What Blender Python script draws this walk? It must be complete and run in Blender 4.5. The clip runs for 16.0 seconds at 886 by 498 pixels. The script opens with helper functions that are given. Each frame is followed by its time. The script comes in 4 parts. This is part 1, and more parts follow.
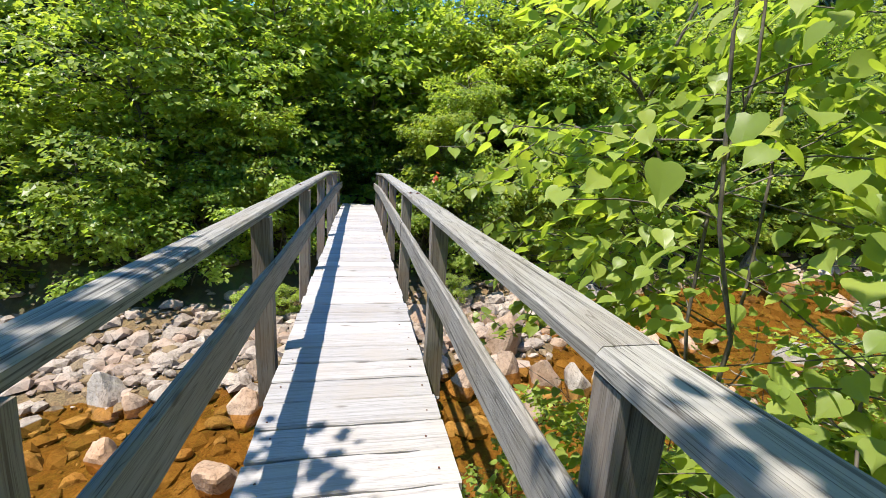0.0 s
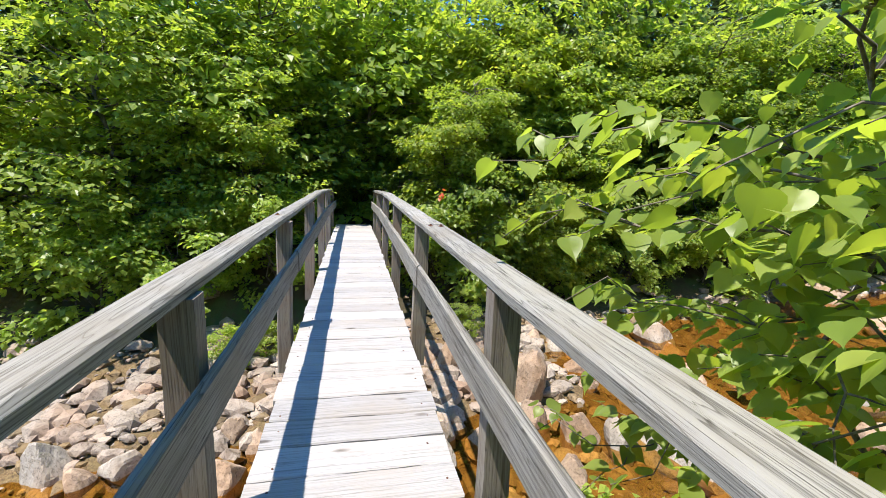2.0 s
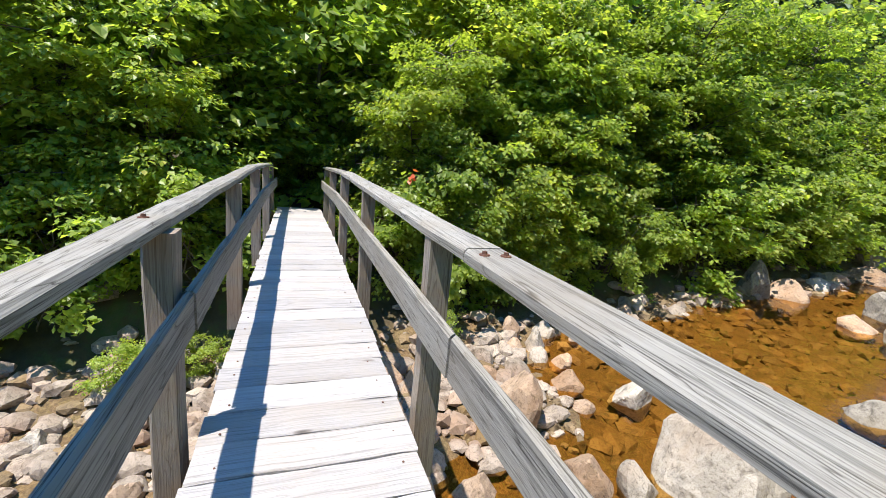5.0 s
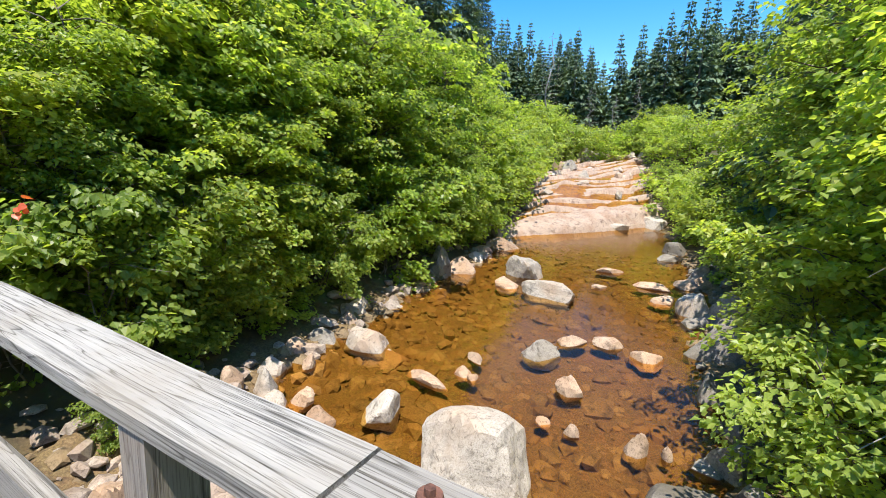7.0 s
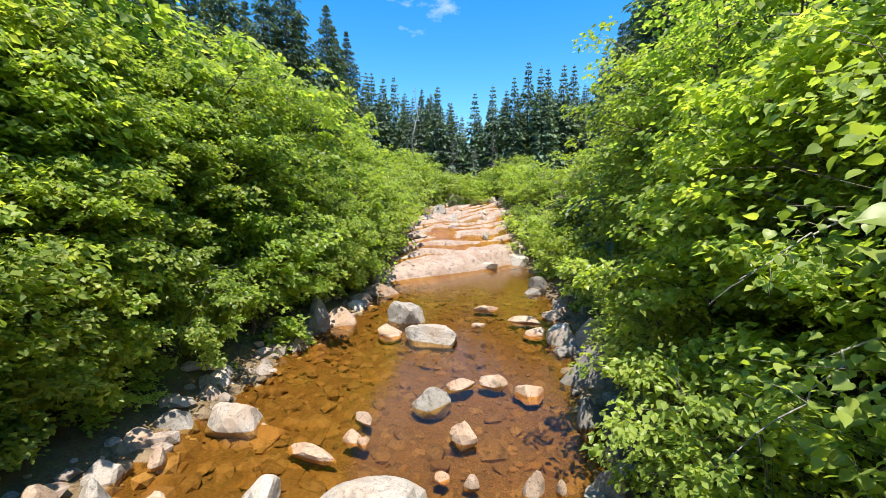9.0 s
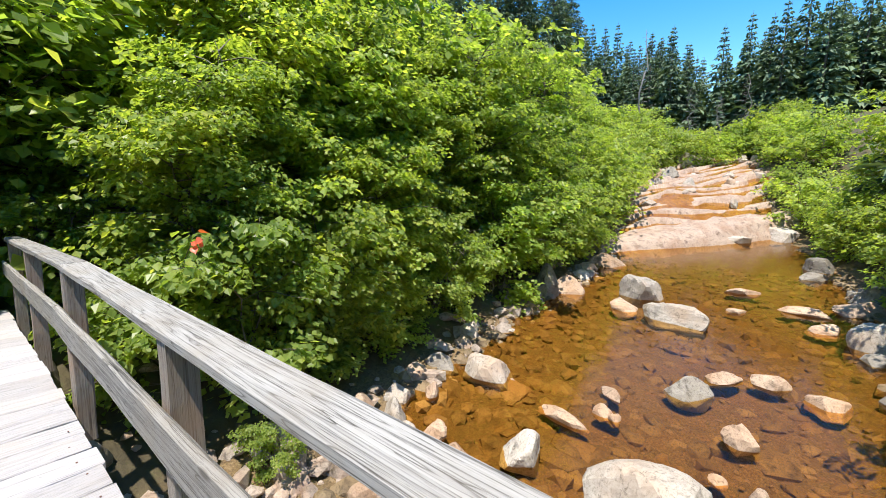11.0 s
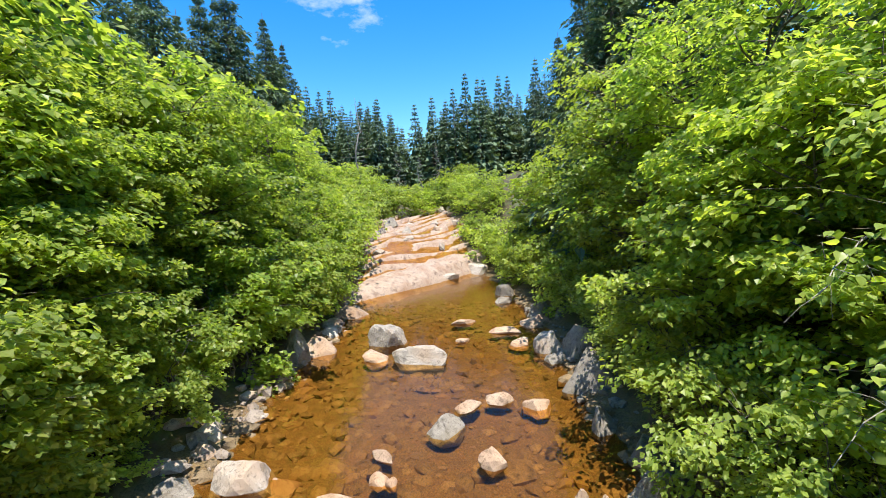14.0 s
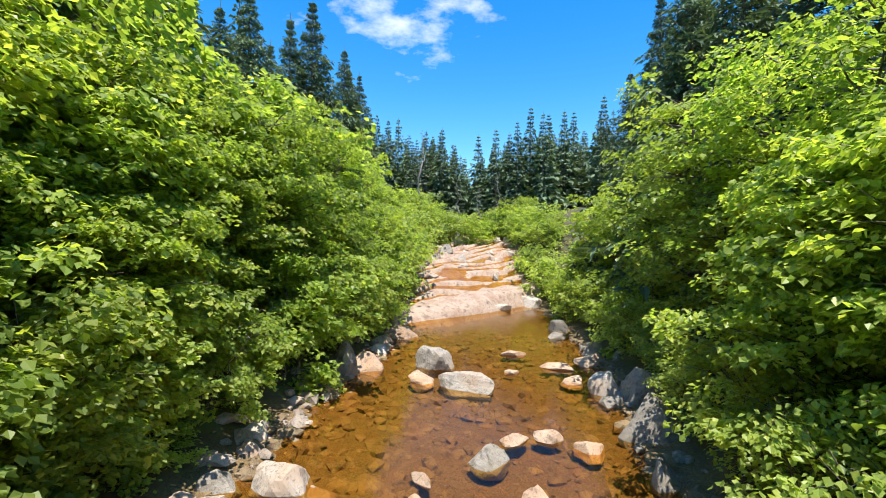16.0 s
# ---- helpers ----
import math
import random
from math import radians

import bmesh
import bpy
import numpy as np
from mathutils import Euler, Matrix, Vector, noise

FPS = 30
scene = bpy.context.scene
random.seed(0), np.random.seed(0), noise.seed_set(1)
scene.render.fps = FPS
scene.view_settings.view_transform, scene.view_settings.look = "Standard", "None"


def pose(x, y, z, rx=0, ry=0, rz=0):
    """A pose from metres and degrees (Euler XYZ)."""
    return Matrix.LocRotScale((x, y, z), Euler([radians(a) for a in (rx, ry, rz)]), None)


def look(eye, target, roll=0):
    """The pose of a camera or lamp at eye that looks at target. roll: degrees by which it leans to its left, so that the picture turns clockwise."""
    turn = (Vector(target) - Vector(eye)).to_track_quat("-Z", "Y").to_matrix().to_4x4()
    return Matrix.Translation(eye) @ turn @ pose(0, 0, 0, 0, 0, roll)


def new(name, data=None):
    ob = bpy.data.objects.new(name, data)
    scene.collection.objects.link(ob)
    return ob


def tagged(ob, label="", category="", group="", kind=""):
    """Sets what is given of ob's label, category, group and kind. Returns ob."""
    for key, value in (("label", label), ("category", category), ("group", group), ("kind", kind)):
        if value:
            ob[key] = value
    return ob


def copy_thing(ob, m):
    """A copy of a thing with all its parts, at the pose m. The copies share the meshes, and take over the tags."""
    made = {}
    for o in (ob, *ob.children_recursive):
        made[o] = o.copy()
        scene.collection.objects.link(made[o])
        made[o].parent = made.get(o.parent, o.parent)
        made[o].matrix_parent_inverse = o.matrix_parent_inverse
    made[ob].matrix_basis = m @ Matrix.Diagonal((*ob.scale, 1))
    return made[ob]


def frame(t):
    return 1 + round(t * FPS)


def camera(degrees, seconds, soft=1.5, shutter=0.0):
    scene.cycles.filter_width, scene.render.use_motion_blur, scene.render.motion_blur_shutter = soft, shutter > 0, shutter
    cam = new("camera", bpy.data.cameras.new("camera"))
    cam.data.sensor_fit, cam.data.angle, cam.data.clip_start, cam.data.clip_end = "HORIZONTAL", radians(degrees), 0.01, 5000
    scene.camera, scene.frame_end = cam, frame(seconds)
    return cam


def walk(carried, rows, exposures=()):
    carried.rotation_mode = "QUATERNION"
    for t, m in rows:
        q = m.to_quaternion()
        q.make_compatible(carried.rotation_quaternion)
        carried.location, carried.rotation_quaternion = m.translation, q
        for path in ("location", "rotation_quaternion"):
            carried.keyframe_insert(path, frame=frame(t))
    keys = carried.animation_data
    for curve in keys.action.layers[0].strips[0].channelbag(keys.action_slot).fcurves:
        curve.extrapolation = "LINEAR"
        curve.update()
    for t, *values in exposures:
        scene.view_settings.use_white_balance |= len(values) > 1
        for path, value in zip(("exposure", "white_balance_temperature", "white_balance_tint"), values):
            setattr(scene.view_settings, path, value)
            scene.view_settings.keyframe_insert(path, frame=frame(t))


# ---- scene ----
cam = camera(93.0, 16.0, soft=0.6)
PATH = [
    (0, (0.108, 1.547, 1.438), (0.480, 3.463, 1.001), -0.0),
    (1, (0.069, 2.273, 1.448), (0.449, 4.198, 1.061), -2.5),
    (1.5, (0.104, 2.624, 1.473), (0.479, 4.552, 1.098), -1.3),
    (2.5, (0.006, 3.284, 1.445), (0.435, 5.199, 1.058), 0.1),
    (3, (-0.023, 3.568, 1.418), (0.409, 5.476, 1.003), 2.7),
    (5.3, (0.008, 5.045, 1.401), (0.746, 6.839, 0.913), 1.6),
    (5.5, (0.015, 5.151, 1.420), (0.862, 6.895, 0.929), 1.8),
    (6, (0.084, 5.437, 1.438), (1.107, 7.089, 0.963), -0.6),
    (6.5, (0.185, 5.763, 1.441), (1.461, 7.228, 0.968), 0.8),
    (7, (0.280, 5.974, 1.498), (1.975, 6.951, 1.082), 1.0),
    (7.5, (0.364, 6.061, 1.527), (2.234, 6.702, 1.223), 0.6),
    (8, (0.465, 6.102, 1.553), (2.420, 6.447, 1.311), 0.7),
    (8.5, (0.503, 6.147, 1.542), (2.485, 6.318, 1.333), 1.5),
    (9, (0.477, 6.209, 1.543), (2.416, 6.656, 1.338), -0.0),
    (9.5, (0.367, 6.427, 1.462), (2.011, 7.540, 1.219), 0.5),
    (9.7, (0.301, 6.518, 1.449), (1.830, 7.777, 1.169), -0.2),
    (11.8, (0.104, 7.409, 1.723), (1.632, 8.634, 1.318), -2.5),
    (12, (0.191, 7.365, 1.725), (1.817, 8.456, 1.319), -5.8),
    (12.5, (0.403, 7.487, 1.710), (2.292, 7.988, 1.285), -4.8),
    (13, (0.436, 7.615, 1.733), (2.388, 7.616, 1.298), -3.9),
    (13.5, (0.406, 7.642, 1.812), (2.388, 7.634, 1.546), -2.0),
    (14, (0.405, 7.634, 1.928), (2.391, 7.800, 1.753), -3.5),
    (14.5, (0.413, 7.701, 1.978), (2.396, 7.961, 1.958), -3.2),
    (15, (0.478, 7.724, 1.889), (2.450, 8.060, 1.891), -1.0),
    (15.5, (0.500, 7.718, 1.700), (2.466, 8.096, 1.741), 0.8),
    (16, (0.500, 7.744, 1.660), (2.457, 8.159, 1.637), 0.8),
]
walk(cam, [(t, look(eye, target, roll)) for t, eye, target, roll in PATH])

# ---- world and sun ----
SUN_TO = Vector((-0.29, -0.14, 1.03)).normalized()
CLOUD = (0.838, 0.275, 1.02)
world = bpy.data.worlds.new("sky_world")
scene.world = world
world.use_nodes = True
wn, wl = world.node_tree.nodes, world.node_tree.links
wn.clear()
w_out = wn.new("ShaderNodeOutputWorld")
w_bg = wn.new("ShaderNodeBackground")
w_sky = wn.new("ShaderNodeTexSky")
w_sky.sky_type = "NISHITA"
w_sky.sun_disc = False
w_sky.sun_elevation = math.asin(SUN_TO.z)
w_sky.sun_rotation = math.atan2(SUN_TO.x, SUN_TO.y)
w_sky.air_density, w_sky.dust_density, w_sky.ozone_density = 1.0, 0.3, 2.0
w_bg.inputs["Strength"].default_value = 0.12
w_hue = wn.new("ShaderNodeHueSaturation")
w_hue.inputs["Saturation"].default_value = 1.45
wl.new(w_sky.outputs[0], w_hue.inputs["Color"])
# one small fair-weather cloud over the upstream gap
w_tc = wn.new("ShaderNodeTexCoord")
w_dist = wn.new("ShaderNodeVectorMath")
w_dist.operation = "DISTANCE"
w_map = wn.new("ShaderNodeMapping")
w_map.inputs["Scale"].default_value = (1.0, 1.0, 2.2)
wl.new(w_tc.outputs["Generated"], w_map.inputs["Vector"])
wl.new(w_map.outputs[0], w_dist.inputs[0])
w_dist.inputs[1].default_value = CLOUD
w_n = wn.new("ShaderNodeTexNoise")
w_n.inputs["Scale"].default_value, w_n.inputs["Detail"].default_value, w_n.inputs["Roughness"].default_value = 7.0, 6.0, 0.58
wl.new(w_map.outputs[0], w_n.inputs["Vector"])
w_add = wn.new("ShaderNodeMath")
w_add.operation = "MULTIPLY_ADD"
wl.new(w_dist.outputs["Value"], w_add.inputs[0])
w_add.inputs[1].default_value = -1.25
wl.new(w_n.outputs[0], w_add.inputs[2])
w_r = wn.new("ShaderNodeMapRange")
w_r.inputs["From Min"].default_value, w_r.inputs["From Max"].default_value, w_r.inputs["To Max"].default_value = 0.34, 0.56, 0.75
wl.new(w_add.outputs[0], w_r.inputs[0])
w_mix = wn.new("ShaderNodeMix")
w_mix.data_type = "RGBA"
wl.new(w_r.outputs[0], w_mix.inputs[0])
wl.new(w_hue.outputs[0], w_mix.inputs[6])
w_mix.inputs[7].default_value = (4.6, 4.8, 5.0, 1)
wl.new(w_mix.outputs[2], w_bg.inputs[0])
wl.new(w_bg.outputs[0], w_out.inputs[0])

sun_data = bpy.data.lights.new("sun", "SUN")
sun_data.energy, sun_data.angle, sun_data.color = 3.8, radians(0.53), (1.0, 0.94, 0.84)
sun = new("sun", sun_data)
sun.matrix_world = look((0, 0, 60), Vector((0, 0, 60)) - SUN_TO)
scene.view_settings.exposure = 1.3


# ---- materials ----
def material(name, rough=0.8):
    m = bpy.data.materials.new(name)
    m.use_nodes = True
    nt = m.node_tree
    return m, nt.nodes, nt.links, nt.nodes["Principled BSDF"]


def ramp(nodes, stops):
    r = nodes.new("ShaderNodeValToRGB")
    e = r.color_ramp.elements
    while len(e) < len(stops):
        e.new(0.5)
    for el, (p, col) in zip(e, stops):
        el.position, el.color = p, (*col, 1)
    return r


def noise_tex(nodes, links, vec, scale, detail=4.0, rough=0.6, dist=0.0):
    n = nodes.new("ShaderNodeTexNoise")
    n.inputs["Scale"].default_value, n.inputs["Detail"].default_value = scale, detail
    n.inputs["Roughness"].default_value, n.inputs["Distortion"].default_value = rough, dist
    if vec is not None:
        links.new(vec, n.inputs["Vector"])
    return n


def mixc(nodes, links, kind, fac, a, b):
    n = nodes.new("ShaderNodeMix")
    n.data_type, n.blend_type = "RGBA", kind
    for sock, v in ((n.inputs[0], fac), (n.inputs[6], a), (n.inputs[7], b)):
        if hasattr(v, "is_output"):
            links.new(v, sock)
        else:
            sock.default_value = v if isinstance(v, float) else (*v, 1)
    return n.outputs[2]


def add_bump(nodes, links, bsdf, height, strength, distance):
    b = nodes.new("ShaderNodeBump")
    b.inputs["Strength"].default_value, b.inputs["Distance"].default_value = strength, distance
    links.new(height, b.inputs["Height"])
    links.new(b.outputs[0], bsdf.inputs["Normal"])


def wood(name, dark, light, warm, axis, streak=1.0, rings=0.6):
    """Weathered timber, the grain along the object's axis (0 x, 1 y, 2 z)."""
    m, N, L, b = material(name)
    tc = N.new("ShaderNodeTexCoord")
    inf = N.new("ShaderNodeObjectInfo")
    mp = N.new("ShaderNodeMapping")
    sc = [42.0, 42.0, 42.0]
    sc[axis] = 0.42
    mp.inputs["Scale"].default_value = sc
    off = N.new("ShaderNodeVectorMath")
    off.operation = "MULTIPLY_ADD"
    L.new(inf.outputs["Random"], off.inputs[0])
    off.inputs[1].default_value = (17.0, 31.0, 23.0)
    L.new(tc.outputs["Object"], off.inputs[2])
    L.new(off.outputs[0], mp.inputs["Vector"])
    g1 = noise_tex(N, L, mp.outputs[0], 1.5, 6, 0.65, 0.6)
    g2 = noise_tex(N, L, mp.outputs[0], 6.0, 3, 0.7, 0.3)
    blot = noise_tex(N, L, off.outputs[0], 2.6, 5, 0.6)
    r1 = ramp(N, ((0.30, dark), (0.47, light), (0.72, [c * 1.12 for c in light])))
    L.new(g1.outputs[0], r1.inputs[0])
    r2 = ramp(N, ((0.36, (0.30, 0.29, 0.28)), (0.46, (1, 1, 1))))
    L.new(g2.outputs[0], r2.inputs[0])
    col = mixc(N, L, "MULTIPLY", min(1.0, 0.55 * streak), r1.outputs[0], r2.outputs[0])
    mp2 = N.new("ShaderNodeMapping")
    sc2 = [11.0, 11.0, 11.0]
    sc2[axis] = 0.55
    mp2.inputs["Scale"].default_value = sc2
    L.new(off.outputs[0], mp2.inputs["Vector"])
    g3 = noise_tex(N, L, mp2.outputs[0], 1.3, 2, 0.5, 0.5)
    mul = N.new("ShaderNodeMath")
    mul.operation = "MULTIPLY"
    L.new(g3.outputs[0], mul.inputs[0])
    mul.inputs[1].default_value = 9.0
    frac = N.new("ShaderNodeMath")
    frac.operation = "FRACT"
    L.new(mul.outputs[0], frac.inputs[0])
    r3 = ramp(N, ((0.0, (0.30, 0.29, 0.28)), (0.09, (0.85, 0.85, 0.85)), (0.5, (1, 1, 1)), (0.97, (0.9, 0.9, 0.9)), (1.0, (0.30, 0.29, 0.28))))
    L.new(frac.outputs[0], r3.inputs[0])
    col = mixc(N, L, "MULTIPLY", rings, col, r3.outputs[0])
    mp3 = N.new("ShaderNodeMapping")
    sc3 = [5.0, 5.0, 5.0]
    sc3[axis] = 1.7
    mp3.inputs["Scale"].default_value = sc3
    L.new(off.outputs[0], mp3.inputs["Vector"])
    kn = N.new("ShaderNodeTexVoronoi")
    kn.inputs["Scale"].default_value = 1.0
    L.new(mp3.outputs[0], kn.inputs["Vector"])
    rk = ramp(N, ((0.04, (0.22, 0.19, 0.17)), (0.075, (0.6, 0.57, 0.55)), (0.10, (1, 1, 1))))
    L.new(kn.outputs["Distance"], rk.inputs[0])
    col = mixc(N, L, "MULTIPLY", 0.85, col, rk.outputs[0])
    rb = ramp(N, ((0.42, (0, 0, 0)), (0.66, (1, 1, 1))))
    L.new(blot.outputs[0], rb.inputs[0])
    fac = N.new("ShaderNodeMath")
    fac.operation = "MULTIPLY"
    L.new(rb.outputs[0], fac.inputs[0])
    fac.inputs[1].default_value = 0.5
    col = mixc(N, L, "MIX", fac.outputs[0], col, warm)
    hsv = N.new("ShaderNodeHueSaturation")
    L.new(col, hsv.inputs["Color"])
    mr = N.new("ShaderNodeMapRange")
    mr.inputs["To Min"].default_value, mr.inputs["To Max"].default_value = 0.86, 1.12
    L.new(inf.outputs["Random"], mr.inputs[0])
    L.new(mr.outputs[0], hsv.inputs["Value"])
    L.new(hsv.outputs[0], b.inputs["Base Color"])
    b.inputs["Roughness"].default_value = 0.82
    b.inputs["Specular IOR Level"].default_value = 0.25
    add_bump(N, L, b, mixc(N, L, "MIX", 0.4, g1.outputs[0], g2.outputs[0]), 0.55, 0.006)
    return m


M_PLANK = wood("weathered_plank", (0.21, 0.195, 0.195), (0.375, 0.36, 0.365), (0.37, 0.325, 0.29), 0, 0.8, 0.35)
M_RAIL = wood("weathered_rail", (0.055, 0.052, 0.05), (0.315, 0.30, 0.278), (0.23, 0.195, 0.155), 1, 1.8, 1.0)
M_POST = wood("weathered_post", (0.10, 0.082, 0.07), (0.27, 0.24, 0.21), (0.27, 0.165, 0.10), 2, 1.4)


def rock_mat(name, base, dark, stain, wet=False):
    m, N, L, b = material(name)
    tc = N.new("ShaderNodeTexCoord")
    geo = N.new("ShaderNodeNewGeometry")
    inf = N.new("ShaderNodeObjectInfo")
    pos = geo.outputs["Position"]
    n1 = noise_tex(N, L, pos, 3.2, 6, 0.62, 0.4)
    n2 = noise_tex(N, L, pos, 38.0, 4, 0.7)
    n3 = noise_tex(N, L, pos, 1.1, 3, 0.5)
    r1 = ramp(N, ((0.30, dark), (0.46, base), (0.75, [min(1, c * 1.15) for c in base])))
    L.new(n1.outputs[0], r1.inputs[0])
    r2 = ramp(N, ((0.33, (0.45, 0.44, 0.43)), (0.5, (1, 1, 1))))
    L.new(n2.outputs[0], r2.inputs[0])
    col = mixc(N, L, "MULTIPLY", 0.7, r1.outputs[0], r2.outputs[0])
    r3 = ramp(N, ((0.45, (0, 0, 0)), (0.7, (1, 1, 1))))
    L.new(n3.outputs[0], r3.inputs[0])
    col = mixc(N, L, "MIX", r3.outputs[0], col, stain)
    n4 = noise_tex(N, L, pos, 8.5, 5, 0.7, 1.6)
    r4 = ramp(N, ((0.36, (0.42, 0.40, 0.38)), (0.44, (0.85, 0.84, 0.83)), (0.52, (1, 1, 1)), (0.66, (1.0, 1.0, 1.0)), (0.74, (0.7, 0.68, 0.66))))
    L.new(n4.outputs[0], r4.inputs[0])
    col = mixc(N, L, "MULTIPLY", 0.8, col, r4.outputs[0])
    hsv = N.new("ShaderNodeHueSaturation")
    L.new(col, hsv.inputs["Color"])
    mr = N.new("ShaderNodeMapRange")
    mr.inputs["To Min"].default_value, mr.inputs["To Max"].default_value = 0.75, 1.15
    src = geo.outputs["Random Per Island"] if wet else inf.outputs["Random"]
    L.new(src, mr.inputs[0])
    L.new(mr.outputs[0], hsv.inputs["Value"])
    L.new(hsv.outputs[0], b.inputs["Base Color"])
    b.inputs["Roughness"].default_value = 0.75
    b.inputs["Specular IOR Level"].default_value = 0.3
    add_bump(N, L, b, mixc(N, L, "MIX", 0.35, n1.outputs[0], n2.outputs[0]), 0.6, 0.03)
    return m


M_GRANITE = rock_mat("pink_granite", (0.43, 0.315, 0.23), (0.20, 0.14, 0.10), (0.36, 0.22, 0.13))
M_PALE = rock_mat("pale_granite", (0.43, 0.385, 0.335), (0.22, 0.20, 0.18), (0.43, 0.33, 0.25))
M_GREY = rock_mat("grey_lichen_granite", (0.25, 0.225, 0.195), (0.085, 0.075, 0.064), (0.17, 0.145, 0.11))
M_LEDGE = rock_mat("pale_pink_bedrock", (0.345, 0.265, 0.21), (0.15, 0.10, 0.08), (0.26, 0.17, 0.12))
M_BAR = rock_mat("bar_stone", (0.36, 0.30, 0.25), (0.17, 0.13, 0.10), (0.31, 0.21, 0.15), True)
M_STONE = rock_mat("loose_stone", (0.36, 0.30, 0.25), (0.17, 0.13, 0.10), (0.31, 0.21, 0.15))
M_COBBLE = rock_mat("stream_cobble", (0.22, 0.16, 0.095), (0.07, 0.05, 0.034), (0.19, 0.12, 0.05), True)


def leaf_mat(name, greens, trans=0.6, gloss=0.36):
    m, N, L, b = material(name)
    geo = N.new("ShaderNodeNewGeometry")
    inf = N.new("ShaderNodeObjectInfo")
    n = noise_tex(N, L, geo.outputs["Position"], 0.55, 3, 0.6)
    add = N.new("ShaderNodeMath")
    add.operation = "MULTIPLY_ADD"
    L.new(geo.outputs["Random Per Island"], add.inputs[0])
    add.inputs[1].default_value = 0.55
    sc = N.new("ShaderNodeMath")
    sc.operation = "MULTIPLY_ADD"
    L.new(n.outputs[0], sc.inputs[0])
    sc.inputs[1].default_value = 0.9
    sc.inputs[2].default_value = -0.22
    L.new(sc.outputs[0], add.inputs[2])
    r = ramp(N, greens)
    L.new(add.outputs[0], r.inputs[0])
    hsv = N.new("ShaderNodeHueSaturation")
    L.new(r.outputs[0], hsv.inputs["Color"])
    hsv.inputs["Saturation"].default_value = 0.98
    mr = N.new("ShaderNodeMapRange")
    mr.inputs["To Min"].default_value, mr.inputs["To Max"].default_value = 0.86, 1.26
    L.new(inf.outputs["Random"], mr.inputs[0])
    L.new(mr.outputs[0], hsv.inputs["Value"])
    L.new(hsv.outputs[0], b.inputs["Base Color"])
    b.inputs["Roughness"].default_value = gloss
    b.inputs["Specular IOR Level"].default_value = 0.3
    tr = N.new("ShaderNodeBsdfTranslucent")
    tcol = mixc(N, L, "MULTIPLY", 1.0, hsv.outputs[0], (2.0, 1.95, 0.75))
    L.new(tcol, tr.inputs[0])
    mix = N.new("ShaderNodeMixShader")
    mix.inputs[0].default_value = trans
    L.new(b.outputs[0], mix.inputs[1])
    L.new(tr.outputs[0], mix.inputs[2])
    out = [x for x in N if x.type == "OUTPUT_MATERIAL"][0]
    L.new(mix.outputs[0], out.inputs[0])
    return m


M_LEAF = leaf_mat("broadleaf_green", ((0.0, (0.098, 0.158, 0.032)), (0.45, (0.194, 0.272, 0.06)), (0.8, (0.305, 0.366, 0.092)), (1.0, (0.46, 0.45, 0.13))))
M_LEAF_BRIGHT = leaf_mat("bright_leaf_green", ((0.0, (0.122, 0.182, 0.032)), (0.5, (0.22, 0.29, 0.056)), (0.9, (0.325, 0.38, 0.08)), (1.0, (0.46, 0.44, 0.09))), 0.5, 0.38)
M_LEAF_TURN = leaf_mat("yellowing_leaf", ((0.0, (0.13, 0.20, 0.04)), (0.45, (0.235, 0.31, 0.06)), (0.85, (0.37, 0.405, 0.09)), (1.0, (0.52, 0.42, 0.12))), 0.55, 0.38)
M_NEEDLE = leaf_mat("spruce_needle", ((0.0, (0.05, 0.085, 0.052)), (0.5, (0.10, 0.15, 0.085)), (1.0, (0.165, 0.225, 0.11))), 0.15, 0.6)


def bark_mat(name, a, c):
    m, N, L, b = material(name)
    geo = N.new("ShaderNodeNewGeometry")
    mp = N.new("ShaderNodeMapping")
    mp.inputs["Scale"].default_value = (1, 1, 0.3)
    L.new(geo.outputs["Position"], mp.inputs[0])
    n1 = noise_tex(N, L, mp.outputs[0], 22, 5, 0.65)
    r = ramp(N, ((0.35, a), (0.65, c)))
    L.new(n1.outputs[0], r.inputs[0])
    L.new(r.outputs[0], b.inputs["Base Color"])
    b.inputs["Roughness"].default_value = 0.9
    add_bump(N, L, b, n1.outputs[0], 0.6, 0.02)
    return m


M_BARK = bark_mat("grey_brown_bark", (0.07, 0.055, 0.042), (0.2, 0.17, 0.14))
M_TWIG = bark_mat("dead_twig_bark", (0.16, 0.14, 0.12), (0.36, 0.33, 0.30))

# forest floor, gravel and stream bed on one ground
M_GROUND, N, L, b = material("forest_ground")
geo = N.new("ShaderNodeNewGeometry")
n1 = noise_tex(N, L, geo.outputs["Position"], 1.3, 6, 0.65)
n2 = noise_tex(N, L, geo.outputs["Position"], 24.0, 4, 0.7)
litter = ramp(N, ((0.3, (0.035, 0.028, 0.016)), (0.5, (0.075, 0.06, 0.03)), (0.62, (0.06, 0.09, 0.025)), (0.8, (0.12, 0.095, 0.055))))
L.new(n1.outputs[0], litter.inputs[0])
bed = ramp(N, ((0.3, (0.07, 0.042, 0.024)), (0.5, (0.16, 0.105, 0.045)), (0.7, (0.25, 0.175, 0.09))))
L.new(n2.outputs[0], bed.inputs[0])
vor = N.new("ShaderNodeTexVoronoi")
vor.inputs["Scale"].default_value = 6.5
L.new(geo.outputs["Position"], vor.inputs["Vector"])
pale = N.new("ShaderNodeHueSaturation")
pale.inputs["Saturation"].default_value = 0.15
L.new(vor.outputs["Color"], pale.inputs["Color"])
stones = mixc(N, L, "MULTIPLY", 0.5, bed.outputs[0], pale.outputs[0])
